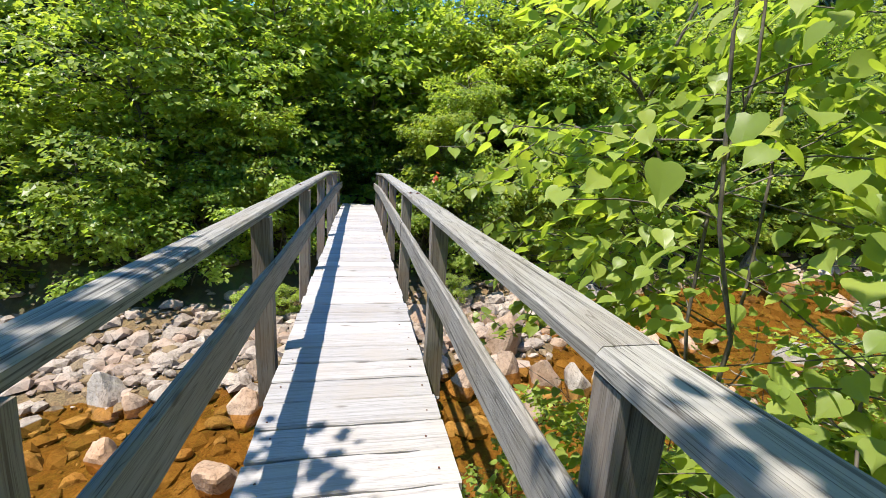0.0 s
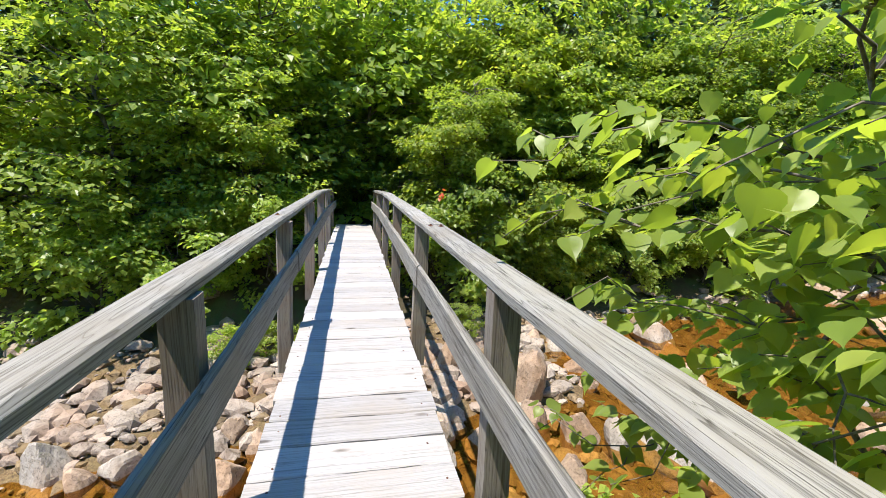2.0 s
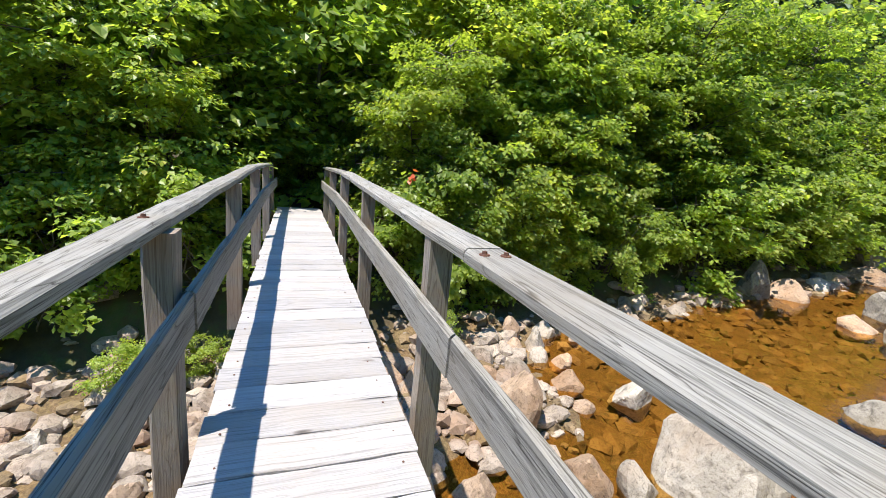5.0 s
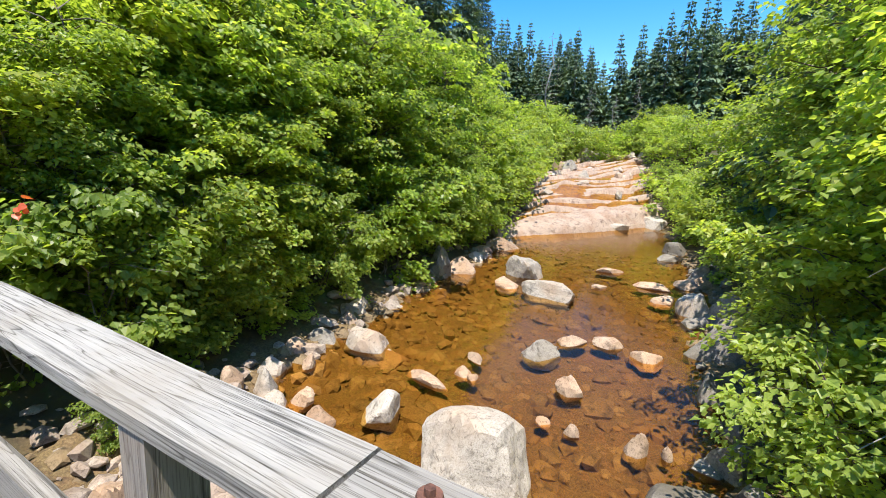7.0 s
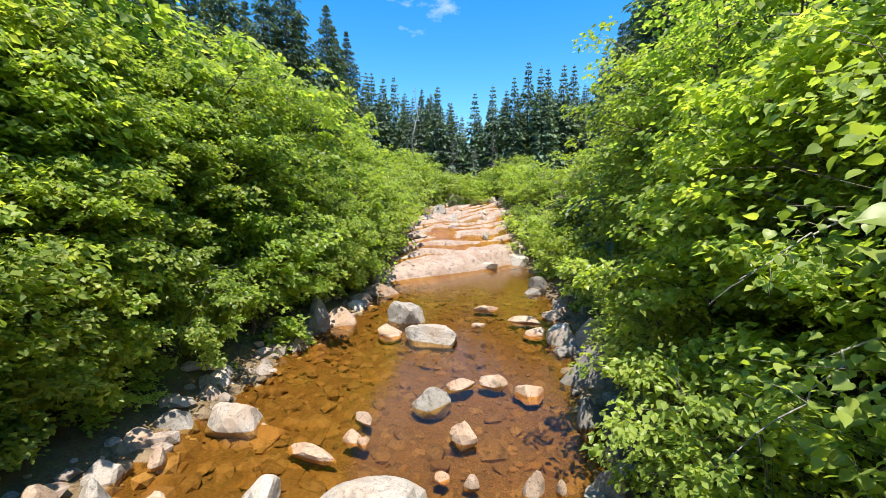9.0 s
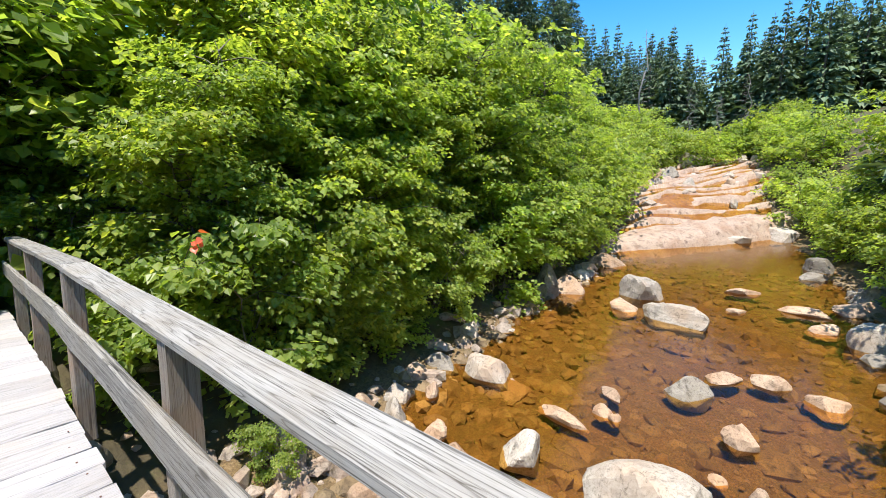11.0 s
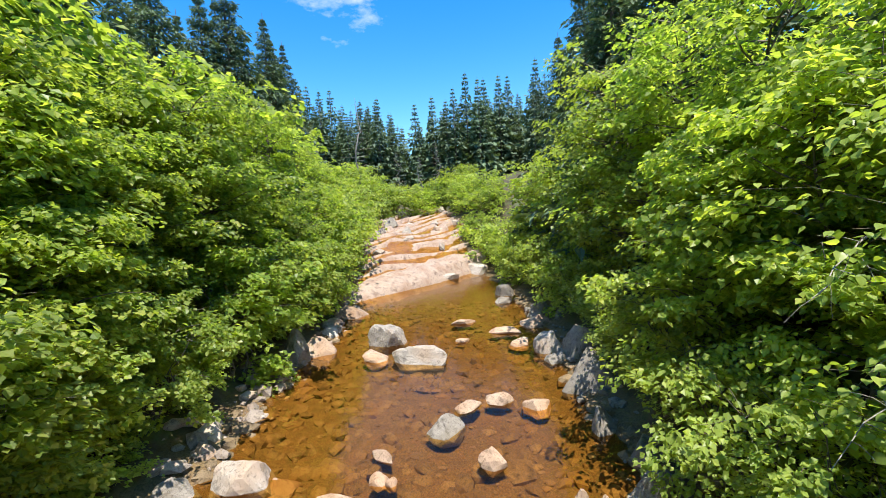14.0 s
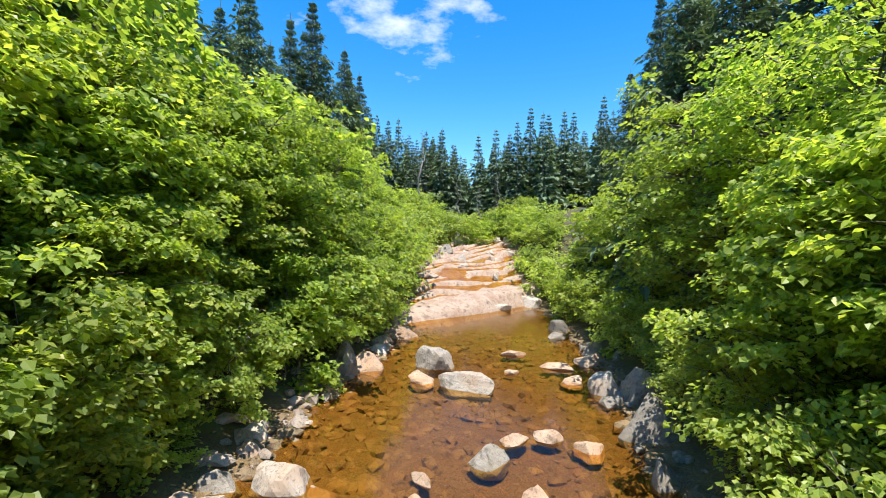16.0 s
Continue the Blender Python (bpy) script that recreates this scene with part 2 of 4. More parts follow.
at = N.new("ShaderNodeAttribute")
at.attribute_name = "stony"
L.new(mixc(N, L, "MIX", at.outputs["Fac"], litter.outputs[0], stones), b.inputs["Base Color"])
b.inputs["Roughness"].default_value = 0.9
add_bump(N, L, b, mixc(N, L, "MIX", 0.5, n2.outputs[0], vor.outputs["Distance"]), 0.8, 0.05)

# tea-coloured clear water
M_WATER, N, L, b = material("tannin_water")
geo = N.new("ShaderNodeNewGeometry")
mp = N.new("ShaderNodeMapping")
mp.inputs["Scale"].default_value = (1.0, 0.6, 1.0)
L.new(geo.outputs["Position"], mp.inputs[0])
w1 = noise_tex(N, L, mp.outputs[0], 5.0, 4, 0.6, 0.6)
w2 = noise_tex(N, L, mp.outputs[0], 1.2, 2, 0.5)
tr = N.new("ShaderNodeBsdfTransparent")
tr.inputs[0].default_value = (0.87, 0.68, 0.36, 1)
gl = N.new("ShaderNodeBsdfGlossy")
gl.inputs["Roughness"].default_value = 0.03
bp = N.new("ShaderNodeBump")
bp.inputs["Strength"].default_value, bp.inputs["Distance"].default_value = 0.22, 0.05
L.new(mixc(N, L, "MIX", 0.4, w1.outputs[0], w2.outputs[0]), bp.inputs["Height"])
L.new(bp.outputs[0], gl.inputs["Normal"])
fr = N.new("ShaderNodeFresnel")
fr.inputs[0].default_value = 1.33
L.new(bp.outputs[0], fr.inputs["Normal"])
mx = N.new("ShaderNodeMixShader")
L.new(fr.outputs[0], mx.inputs[0])
L.new(tr.outputs[0], mx.inputs[1])
L.new(gl.outputs[0], mx.inputs[2])
L.new(mx.outputs[0], [x for x in N if x.type == "OUTPUT_MATERIAL"][0].inputs[0])
N.remove(b)

M_IRON, N, L, b = material("rusty_iron")
n1 = noise_tex(N, L, N.new("ShaderNodeTexCoord").outputs["Object"], 90, 4, 0.6)
r = ramp(N, ((0.3, (0.07, 0.035, 0.025)), (0.7, (0.22, 0.10, 0.07))))
L.new(n1.outputs[0], r.inputs[0])
L.new(r.outputs[0], b.inputs["Base Color"])
b.inputs["Roughness"].default_value, b.inputs["Metallic"].default_value = 0.75, 0.4

M_ORANGE, N, L, b = material("orange_ribbon")
b.inputs["Base Color"].default_value = (0.75, 0.12, 0.03, 1)
b.inputs["Roughness"].default_value = 0.5


# ---- mesh helpers ----
def mesh_np(name, v, f, mat, smooth=False):
    """A mesh from an array of places and an array of equal-sided faces."""
    v, f = np.asarray(v, np.float32), np.asarray(f, np.int32)
    me = bpy.data.meshes.new(name)
    me.vertices.add(len(v))
    me.vertices.foreach_set("co", v.ravel())
    me.loops.add(f.size)
    me.loops.foreach_set("vertex_index", f.ravel())
    me.polygons.add(len(f))
    me.polygons.foreach_set("loop_start", np.arange(0, f.size, f.shape[1], dtype=np.int32))
    me.polygons.foreach_set("use_smooth", np.full(len(f), smooth))
    me.materials.append(mat)
    me.update(calc_edges=True)
    return me


def part(name, me, parent, label=""):
    ob = new(name, me)
    ob.parent = parent
    return tagged(ob, label) if label else ob


def thing(name, label, category, group="", kind=""):
    return tagged(new(name), label, category, group, kind)


def tube(points, radii, sides=6):
    """Places and quads of a tapering tube along a line."""
    p = np.asarray(points, float)
    r = np.asarray(radii, float)
    d = np.gradient(p, axis=0)
    d /= np.linalg.norm(d, axis=1)[:, None] + 1e-9
    up = np.where(np.abs(d[:, 2:3]) > 0.9, [[1.0, 0, 0]], [[0, 0, 1.0]])
    a = np.cross(d, up)
    a /= np.linalg.norm(a, axis=1)[:, None] + 1e-9
    c = np.cross(d, a)
    th = np.linspace(0, 2 * np.pi, sides, endpoint=False)
    v = p[:, None] + r[:, None, None] * (a[:, None] * np.cos(th)[None, :, None] + c[:, None] * np.sin(th)[None, :, None])
    n = len(p)
    i, j = np.meshgrid(np.arange(n - 1), np.arange(sides), indexing="ij")
    k = (j + 1) % sides
    f = np.stack([i * sides + j, i * sides + k, (i + 1) * sides + k, (i + 1) * sides + j], -1).reshape(-1, 4)
    return v.reshape(-1, 3), f


def join(chunks):
    vs, fs, n = [], [], 0
    for v, f in chunks:
        vs.append(v)
        fs.append(np.asarray(f) + n)
        n += len(v)
    return np.concatenate(vs), np.concatenate(fs)


def leaves(rng, at, size, tilt=0.6, out=None, fine=False, width=0.42, hang=-0.45):
    """Folded leaves at the places given: rough rhombs, or fine pointed ovals."""
    n = len(at)
    size = np.broadcast_to(size, n) * rng.uniform(0.65, 1.25, n)
    yaw = rng.uniform(0, 2 * np.pi, n)
    if out is not None:
        yaw = np.arctan2(out[:, 1], out[:, 0]) + rng.normal(0, 0.9, n)
    pit = rng.normal(hang, tilt * 0.7, n)
    rol = rng.normal(0, tilt, n)
    d = np.stack([np.cos(yaw) * np.cos(pit), np.sin(yaw) * np.cos(pit), np.sin(pit)], 1)
    s0 = np.stack([-np.sin(yaw), np.cos(yaw), np.zeros(n)], 1)
    nn = np.cross(d, s0)
    s = s0 * np.cos(rol)[:, None] + nn * np.sin(rol)[:, None]
    nn = np.cross(d, s)
    if fine:
        a = np.array([-0.03, 0.02, 0.15, 0.33, 0.52, 0.70, 0.85, 0.95])
        h = np.array([0.14, 0.30, 0.42, 0.45, 0.39, 0.26, 0.12, 0.05])
        rim = np.concatenate([[[0.03, 0]], np.stack([a, h], 1), [[1.1, 0]], np.stack([a, -h], 1)[::-1]])
        rim = np.concatenate([rim, [[0.42, 0]]])
        prof = np.stack([rim[:, 0], rim[:, 1], 0.2 * np.abs(rim[:, 1]) - 0.14 * rim[:, 0] ** 2], 1)
        n_rim = len(rim) - 1
        faces = np.array([[q, (q + 1) % n_rim, n_rim] for q in range(n_rim)])
    else:
        prof = np.array([[0, 0, 0], [0.5, width, 0.09], [1.0, 0.05, -0.05], [0.42, -width, 0.09]])
        faces = np.array([[0, 1, 2], [0, 2, 3]])
    v = at[:, None] + size[:, None, None] * (prof[None, :, 0:1] * d[:, None] + prof[None, :, 1:2] * s[:, None] + prof[None, :, 2:3] * nn[:, None])
    k = len(prof)
    f = (np.arange(n) * k)[:, None, None] + faces[None]
    return v.reshape(-1, 3), f.reshape(-1, 3)


# ---- the lie of the land ----
WATER_X = (-60, 28.0, 29.5, 33, 38, 44, 52, 60, 120, 300)
WATER_Z = (-3.3, -2.97, -2.75, -1.95, -0.9, 0.6, 2.1, 3.2, 8.0, 24)


def water_z(x, y=10.7):
    """The water's height: a level pool up to the slanting ledge, then a falling reach above it."""
    x, y = np.asarray(x, float), np.asarray(y, float)
    fade = smooth(x, 8, 18) * (1 - smooth(x, 34, 46))
    return np.interp(x - 1.5 * np.clip(10.7 - y, -4, 4) * fade, WATER_X, WATER_Z)


def bank_far(x):
    return np.interp(x, (-60, 0, 5, 10, 14, 20, 24, 35, 60, 120, 300), (12.6, 13.2, 13.7, 14.1, 14.4, 14.7, 15.3, 17.4, 19.0, 27, 60))


def bank_near(x):
    return np.interp(x, (-60, 0, 6, 8.5, 12, 17, 24, 35, 60, 120, 300), (4.6, 4.0, 4.5, 4.5, 4.6, 4.6, 5.3, 7.2, 12.4, 22, 54))


def smooth(a, lo, hi):
    q = np.clip((a - lo) / (hi - lo), 0, 1)
    return q * q * (3 - 2 * q)


def wob(x, y, s, k=0.0):
    return (np.sin(x * s * 1.7 + k + 1.3 * np.sin(y * s * 1.1)) + np.sin(y * s * 2.1 + 2 * k + np.sin(x * s * 0.9 + 1)) + np.sin((x + y) * s * 3.3 + k)) / 3


def ground_z(x, y):
    x, y = np.asarray(x, float), np.asarray(y, float)
    d = np.maximum(y - bank_far(x), bank_near(x) - y) + 0.35 * wob(x, y, 0.9)
    w = water_z(x, y)
    inside = w + 0.10 - 0.42 * smooth(-d, 0.0, 1.6) + 0.07 * wob(x, y, 2.7, 1) + 0.05 * wob(x, y, 6.0, 2)
    inside = inside + 0.5 * smooth(y + 0.25 * wob(x, y, 0.7), 8.9, 10.6) * smooth(-x, -5.6, -3.6) * smooth(x, -12, -9)
    top = 2.55 + 0.12 * np.clip(d - 3, 0, None) + 0.22 * np.clip(d - 14, 0, 80)
    outside = w + 0.10 + top * smooth(d, -0.1, 3.4) + 0.16 * wob(x, y, 0.8, 3) * smooth(d, 0.3, 2)
    return np.where(d < 0, inside, outside)


def axis_steps(lo, a, c, hi, fine, coarse):
    return np.unique(np.round(np.concatenate([np.linspace(lo, a, coarse, endpoint=False), np.arange(a, c, fine), np.linspace(c, hi, coarse)]), 3))


gx = axis_steps(-400, -14, 34, 500, 0.22, 40)
gy = axis_steps(-400, -4, 22, 400, 0.2, 36)
X, Y = np.meshgrid(gx, gy, indexing="ij")
Z = ground_z(X, Y)
V = np.stack([X, Y, Z], -1).reshape(-1, 3)
nx, ny = len(gx), len(gy)
I, J = np.meshgrid(np.arange(nx - 1), np.arange(ny - 1), indexing="ij")
FQ = np.stack([I * ny + J, (I + 1) * ny + J, (I + 1) * ny + J + 1, I * ny + J + 1], -1).reshape(-1, 4)
me = mesh_np("ground", V, FQ, M_GROUND, True)
att = me.attributes.new("stony", "FLOAT", "POINT")
D = np.maximum(Y - bank_far(X), bank_near(X) - Y) + 0.35 * wob(X, Y, 0.9)
att.data.foreach_set("value", (1 - smooth(D, 0.1, 0.9)).ravel().astype(np.float32))
ground = tagged(new("ground", me), "leaf-littered forest floor with a stony stream bed", "ground", kind="structure")

# the water follows the stream's fall
wx = np.concatenate([np.arange(-60, 20, 1.0), np.arange(20, 46, 0.4), np.arange(46, 121, 3.0)])
wt = np.linspace(0, 1, 24)
X, T = np.meshgrid(wx, wt, indexing="ij")
Y = (bank_near(X) - 1.5) * (1 - T) + (bank_far(X) + 1.5) * T
V = np.stack([X, Y, water_z(X, Y)], -1).reshape(-1, 3)
nx, ny = X.shape
I, J = np.meshgrid(np.arange(nx - 1), np.arange(ny - 1), indexing="ij")
FQ = np.stack([I * ny + J, (I + 1) * ny + J, (I + 1) * ny + J + 1, I * ny + J + 1], -1).reshape(-1, 4)
tagged(new("water", mesh_np("water", V, FQ, M_WATER, True)), "clear shallow tea-coloured stream water over stones", "water", kind="structure")


# ---- rocks ----
def ico(sub):
    bm = bmesh.new()
    bmesh.ops.create_icosphere(bm, subdivisions=sub, radius=1)
    bm.verts.ensure_lookup_table()
    v = np.array([w.co[:] for w in bm.verts])
    f = np.array([[q.index for q in g.verts] for g in bm.faces])
    bm.free()
    return v / np.linalg.norm(v, axis=1)[:, None], f


ICO3, ICO4 = ico(3), ico(4)


def rock_shape(seed, base, planes=12, rough=0.022):
    """A block broken along random flat faces, with softened edges."""
    rng = np.random.default_rng(seed)
    d, f = base
    nrm = rng.normal(size=(planes, 3))
    nrm /= np.linalg.norm(nrm, axis=1)[:, None]
    dist = rng.uniform(0.62, 0.95, planes)
    c = np.clip(d @ nrm.T, 1e-3, None) / dist
    r = (np.sum(c ** 34, 1)) ** (-1 / 34)
    r = np.minimum(r, 1.25)
    n = np.array([noise.fractal(Vector(q) * 2.1 + Vector((seed * 3.1, 0, 0)), 1.0, 2.0, 3) for q in d])
    fine = np.array([noise.noise(Vector(q) * 7.0 + Vector((0, seed * 1.7, 0))) for q in d])
    v = d * (r * (1 + rough * 2.4 * n + rough * 0.7 * fine))[:, None]
    v /= np.abs(v).max(0)
    v[:, :2] *= (1 - 0.2 * v[:, 2:3])
    return v, f


def rock(x, y, w, dep, h, rot, mat, label, seed, sink=0.3, base=None):
    """A boulder w by dep metres wide, standing h metres out of the water or ground."""
    v, f = rock_shape(seed, base or (ICO4 if w > 0.6 else ICO3))
    sink = max(sink, 0.48)
    full = h / (1 - sink)
    v = v * (w / 2, dep / 2, full / 2)
    z0 = max(float(water_z(x, y)), float(ground_z(x, y)))
    ob = new("boulder", mesh_np("boulder", v, f, mat))
    ob.matrix_world = pose(x, y, z0 + full / 2 - sink * full, 0, 0, rot)
    return tagged(ob, label, "boulder", "stream boulders")


P1, P2, P3 = "sunlit pink granite boulder standing in the stream", "pale flat-topped granite boulder in the stream", "grey lichen-stained granite boulder at the bank"
# near the bridge and down the pool
BIG = "large pale grey granite boulder beside the bridge"
for x, y, w, dep, h, rot, mat, label, seed, sink in (
    (5.2, 8.25, 2.0, 1.85, 0.98, 15, M_PALE, BIG, 7, 0.25),
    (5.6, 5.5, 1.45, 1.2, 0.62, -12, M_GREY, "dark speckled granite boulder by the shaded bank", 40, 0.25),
    (5.75, 10.35, 0.85, 0.75, 0.42, 40, M_PALE, P2, 12, 0.25),
    (7.1, 10.2, 0.42, 1.25, 0.14, -12, M_GRANITE, "long narrow pink granite slab lying in the stream", 19, 0.4),
    (6.3, 12.85, 0.46, 0.4, 0.27, 0, M_GRANITE, P1, 20, 0.3),
    (7.8, 12.5, 1.0, 1.3, 0.66, 15, M_PALE, P2, 18, 0.25),
    (7.95, 11.85, 1.1, 1.0, 0.0, 30, M_GRANITE, "amber granite boulder lying just under the water", 180, 1.1),
    (7.4, 13.6, 0.8, 0.95, 0.4, 25, M_GREY, P3, 14, 0.3),
    (9.3, 14.1, 0.8, 0.85, 0.36, 70, M_PALE, P2, 15, 0.3),
    (8.6, 13.75, 0.6, 0.6, 0.3, 10, M_GRANITE, P1, 16, 0.3),
    (8.25, 7.58, 0.56, 0.6, 0.36, 0, M_GRANITE, P1, 22, 0.3),
    (10.95, 7.3, 0.6, 0.75, 0.26, -10, M_GRANITE, P1, 23, 0.4),
    (9.6, 8.6, 0.85, 0.95, 0.36, 25, M_GREY, "pinkish grey boulder half out of the stream", 21, 0.4),
    (10.7, 8.05, 0.5, 0.95, 0.2, 35, M_GRANITE, P1, 24, 0.4),
    (10.7, 6.4, 0.75, 0.85, 0.22, 20, M_GRANITE, P1, 25, 0.5),
    (8.6, 9.85, 0.36, 0.75, 0.13, -30, M_GRANITE, P1, 42, 0.4),
    (7.75, 9.72, 0.3, 0.4, 0.2, 0, M_GRANITE, P1, 41, 0.35),
    (7.7, 9.45, 0.26, 0.3, 0.16, 60, M_GRANITE, P1, 181, 0.35),
    (16.2, 11.3, 1.5, 1.75, 0.8, 25, M_PALE, P2, 26, 0.3),
    (14.2, 9.8, 1.7, 2.3, 0.52, -12, M_PALE, P2, 27, 0.35),
    (14.4, 11.4, 0.8, 1.0, 0.38, 0, M_GRANITE, P1, 28, 0.3),
    (18.7, 8.45, 0.7, 1.1, 0.2, 0, M_GRANITE, P1, 29, 0.4),
    (16.1, 8.4, 0.4, 0.6, 0.14, 0, M_GRANITE, P1, 30, 0.4),
    (14.1, 14.2, 1.0, 1.15, 1.1, 10, M_GREY, P3, 31, 0.2),
    (15.2, 13.7, 1.1, 1.3, 0.62, 0, M_GRANITE, P1, 32, 0.3),
    (14.85, 5.4, 1.0, 1.1, 0.8, 4, M_PALE, "square pale granite block at the bank", 33, 0.2),
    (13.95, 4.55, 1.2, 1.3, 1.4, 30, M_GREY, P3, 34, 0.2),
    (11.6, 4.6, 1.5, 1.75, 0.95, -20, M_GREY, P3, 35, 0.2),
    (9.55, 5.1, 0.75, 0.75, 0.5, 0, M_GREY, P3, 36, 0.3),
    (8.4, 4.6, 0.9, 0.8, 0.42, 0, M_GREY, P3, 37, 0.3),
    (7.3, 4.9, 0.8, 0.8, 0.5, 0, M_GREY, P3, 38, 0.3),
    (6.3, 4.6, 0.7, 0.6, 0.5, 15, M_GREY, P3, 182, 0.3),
    (7.0, 6.22, 0.4, 0.4, 0.36, 0, M_GRANITE, P1, 39, 0.3),
    (7.1, 5.78, 0.2, 0.2, 0.24, 0, M_GRANITE, P1, 183, 0.3),
    (7.0, 7.75, 0.26, 0.3, 0.14, 0, M_GRANITE, P1, 184, 0.3),
    (6.95, 7.2, 0.28, 0.32, 0.2, 0, M_GRANITE, P1, 185, 0.3),
    (20.5, 14.0, 1.3, 2.0, 0.5, 10, M_GRANITE, P1, 43, 0.3),
    (22.4, 15.5, 2.0, 1.7, 1.5, 20, M_GREY, P3, 44, 0.2),
    (18.8, 14.4, 0.9, 1.0, 0.35, 0, M_GRANITE, P1, 45, 0.3),
    (17.3, 14.1, 0.9, 0.9, 0.4, 0, M_PALE, P2, 46, 0.3),
    (18.0, 5.4, 1.1, 1.35, 0.36, 5, M_GRANITE, P1, 47, 0.35),
    (17.2, 6.7, 0.8, 1.4, 0.2, 0, M_GRANITE, P1, 48, 0.4),
    (15.6, 6.3, 0.7, 0.85, 0.24, 10, M_GRANITE, P1, 49, 0.4),
    (19.6, 5.0, 1.6, 1.2, 0.6, 0, M_GREY, P3, 50, 0.3),
    (22.4, 6.5, 0.7, 1.1, 0.3, 0, M_GREY, P3, 186, 0.3),
    (24.5, 6.2, 1.3, 1.4, 0.6, 20, M_GREY, P3, 187, 0.3),
    (3.2, 10.2, 1.15, 1.1, 1.0, 10, M_GRANITE, "large sunlit pink granite block close beside the bridge", 51, 0.22),
    (3.6, 8.85, 0.76, 0.8, 0.5, 0, M_GRANITE, P1, 52, 0.3),
    (4.2, 8.52, 0.56, 0.6, 0.46, 0, M_PALE, P2, 53, 0.3),
    (3.75, 10.6, 0.6, 0.55, 0.22, 0, M_GRANITE, P1, 55, 0.4),
    (2.8, 11.3, 0.4, 0.45, 0.42, 30, M_GRANITE, P1, 57, 0.3),
    (3.3, 11.5, 0.5, 0.45, 0.3, 0, M_GRANITE, P1, 58, 0.3),
    (3.05, 9.45, 0.6, 0.6, 0.45, 0, M_GRANITE, P1, 188, 0.3),
    (3.0, 7.95, 0.7, 0.65, 0.5, 0, M_GRANITE, P1, 69, 0.3),
    (1.55, 10.45, 0.42, 0.5, 0.55, 0, M_PALE, P2, 59, 0.2),
    (2.05, 9.1, 0.7, 0.6, 0.4, 0, M_GRANITE, P1, 60, 0.3),
    (1.25, 9.5, 0.7, 0.8, 0.6, 15, M_PALE, P2, 71, 0.2),
    (1.1, 8.7, 0.65, 0.6, 0.5, 0, M_PALE, P2, 73, 0.2),
    (0.9, 10.9, 0.9, 0.8, 0.8, 20, M_PALE, P2, 74, 0.2),
    (1.9, 11.4, 0.8, 0.7, 0.7, 70, M_GRANITE, P1, 75, 0.2),
    (1.3, 11.9, 1.0, 0.8, 0.6, 0, M_GRANITE, P1, 70, 0.3),
    (5.1, 12.75, 0.75, 0.6, 0.5, 20, M_PALE, P2, 210, 0.3),
    (5.25, 11.85, 0.55, 0.5, 0.25, 70, M_GRANITE, P1, 211, 0.3),
    (4.9, 11.05, 0.7, 0.6, 0.3, 0, M_GRANITE, P1, 212, 0.3),
    (4.6, 13.1, 0.5, 0.5, 0.4, 30, M_GRANITE, P1, 213, 0.3),
    (4.9, 12.2, 0.5, 0.5, 0.4, 0, M_PALE, P2, 214, 0.3),
    (4.3, 12.4, 0.55, 0.5, 0.4, 30, M_GRANITE, P1, 215, 0.3),
    (5.7, 13.3, 0.55, 0.6, 0.35, 40, M_PALE, P2, 216, 0.3),
    (6.6, 13.6, 0.5, 0.6, 0.3, 0, M_GRANITE, P1, 217, 0.3),
    (4.7, 10.35, 0.5, 0.45, 0.2, 15, M_GRANITE, P1, 218, 0.4),
    (-2.1, 9.05, 0.75, 0.8, 0.5, 20, M_GRANITE, P1, 61, 0.3),
    (-2.05, 7.15, 0.68, 0.7, 0.44, 0, M_GRANITE, P1, 62, 0.3),
    (-3.95, 8.1, 0.5, 0.5, 0.32, 0, M_GRANITE, P1, 63, 0.3),
    (-4.8, 9.85, 0.75, 0.7, 0.55, 0, M_PALE, P2, 64, 0.3),
    (-4.25, 9.55, 0.56, 0.5, 0.28, 0, M_GRANITE, P1, 65, 0.3),
    (-3.65, 9.7, 0.75, 0.6, 0.32, 0, M_PALE, P2, 66, 0.3),
    (-2.2, 10.15, 0.42, 0.45, 0.28, 0, M_GRANITE, P1, 67, 0.3),
    (-1.75, 9.8, 0.42, 0.4, 0.4, 0, M_GRANITE, P1, 68, 0.3),
    (-2.55, 10.9, 0.63, 0.6, 0.44, 10, M_GRANITE, P1, 189, 0.3),
    (-3.75, 11.55, 0.66, 0.6, 0.32, 50, M_PALE, P2, 190, 0.3),
):
    if sink > 1:
        ob = rock(x, y, w, dep, 0.4, rot, mat, label, seed, 0.5)
        ob.location.z = float(water_z(x, y)) - 0.36
    else:
        rock(x, y, w, dep, h, rot, mat, label, seed, sink)

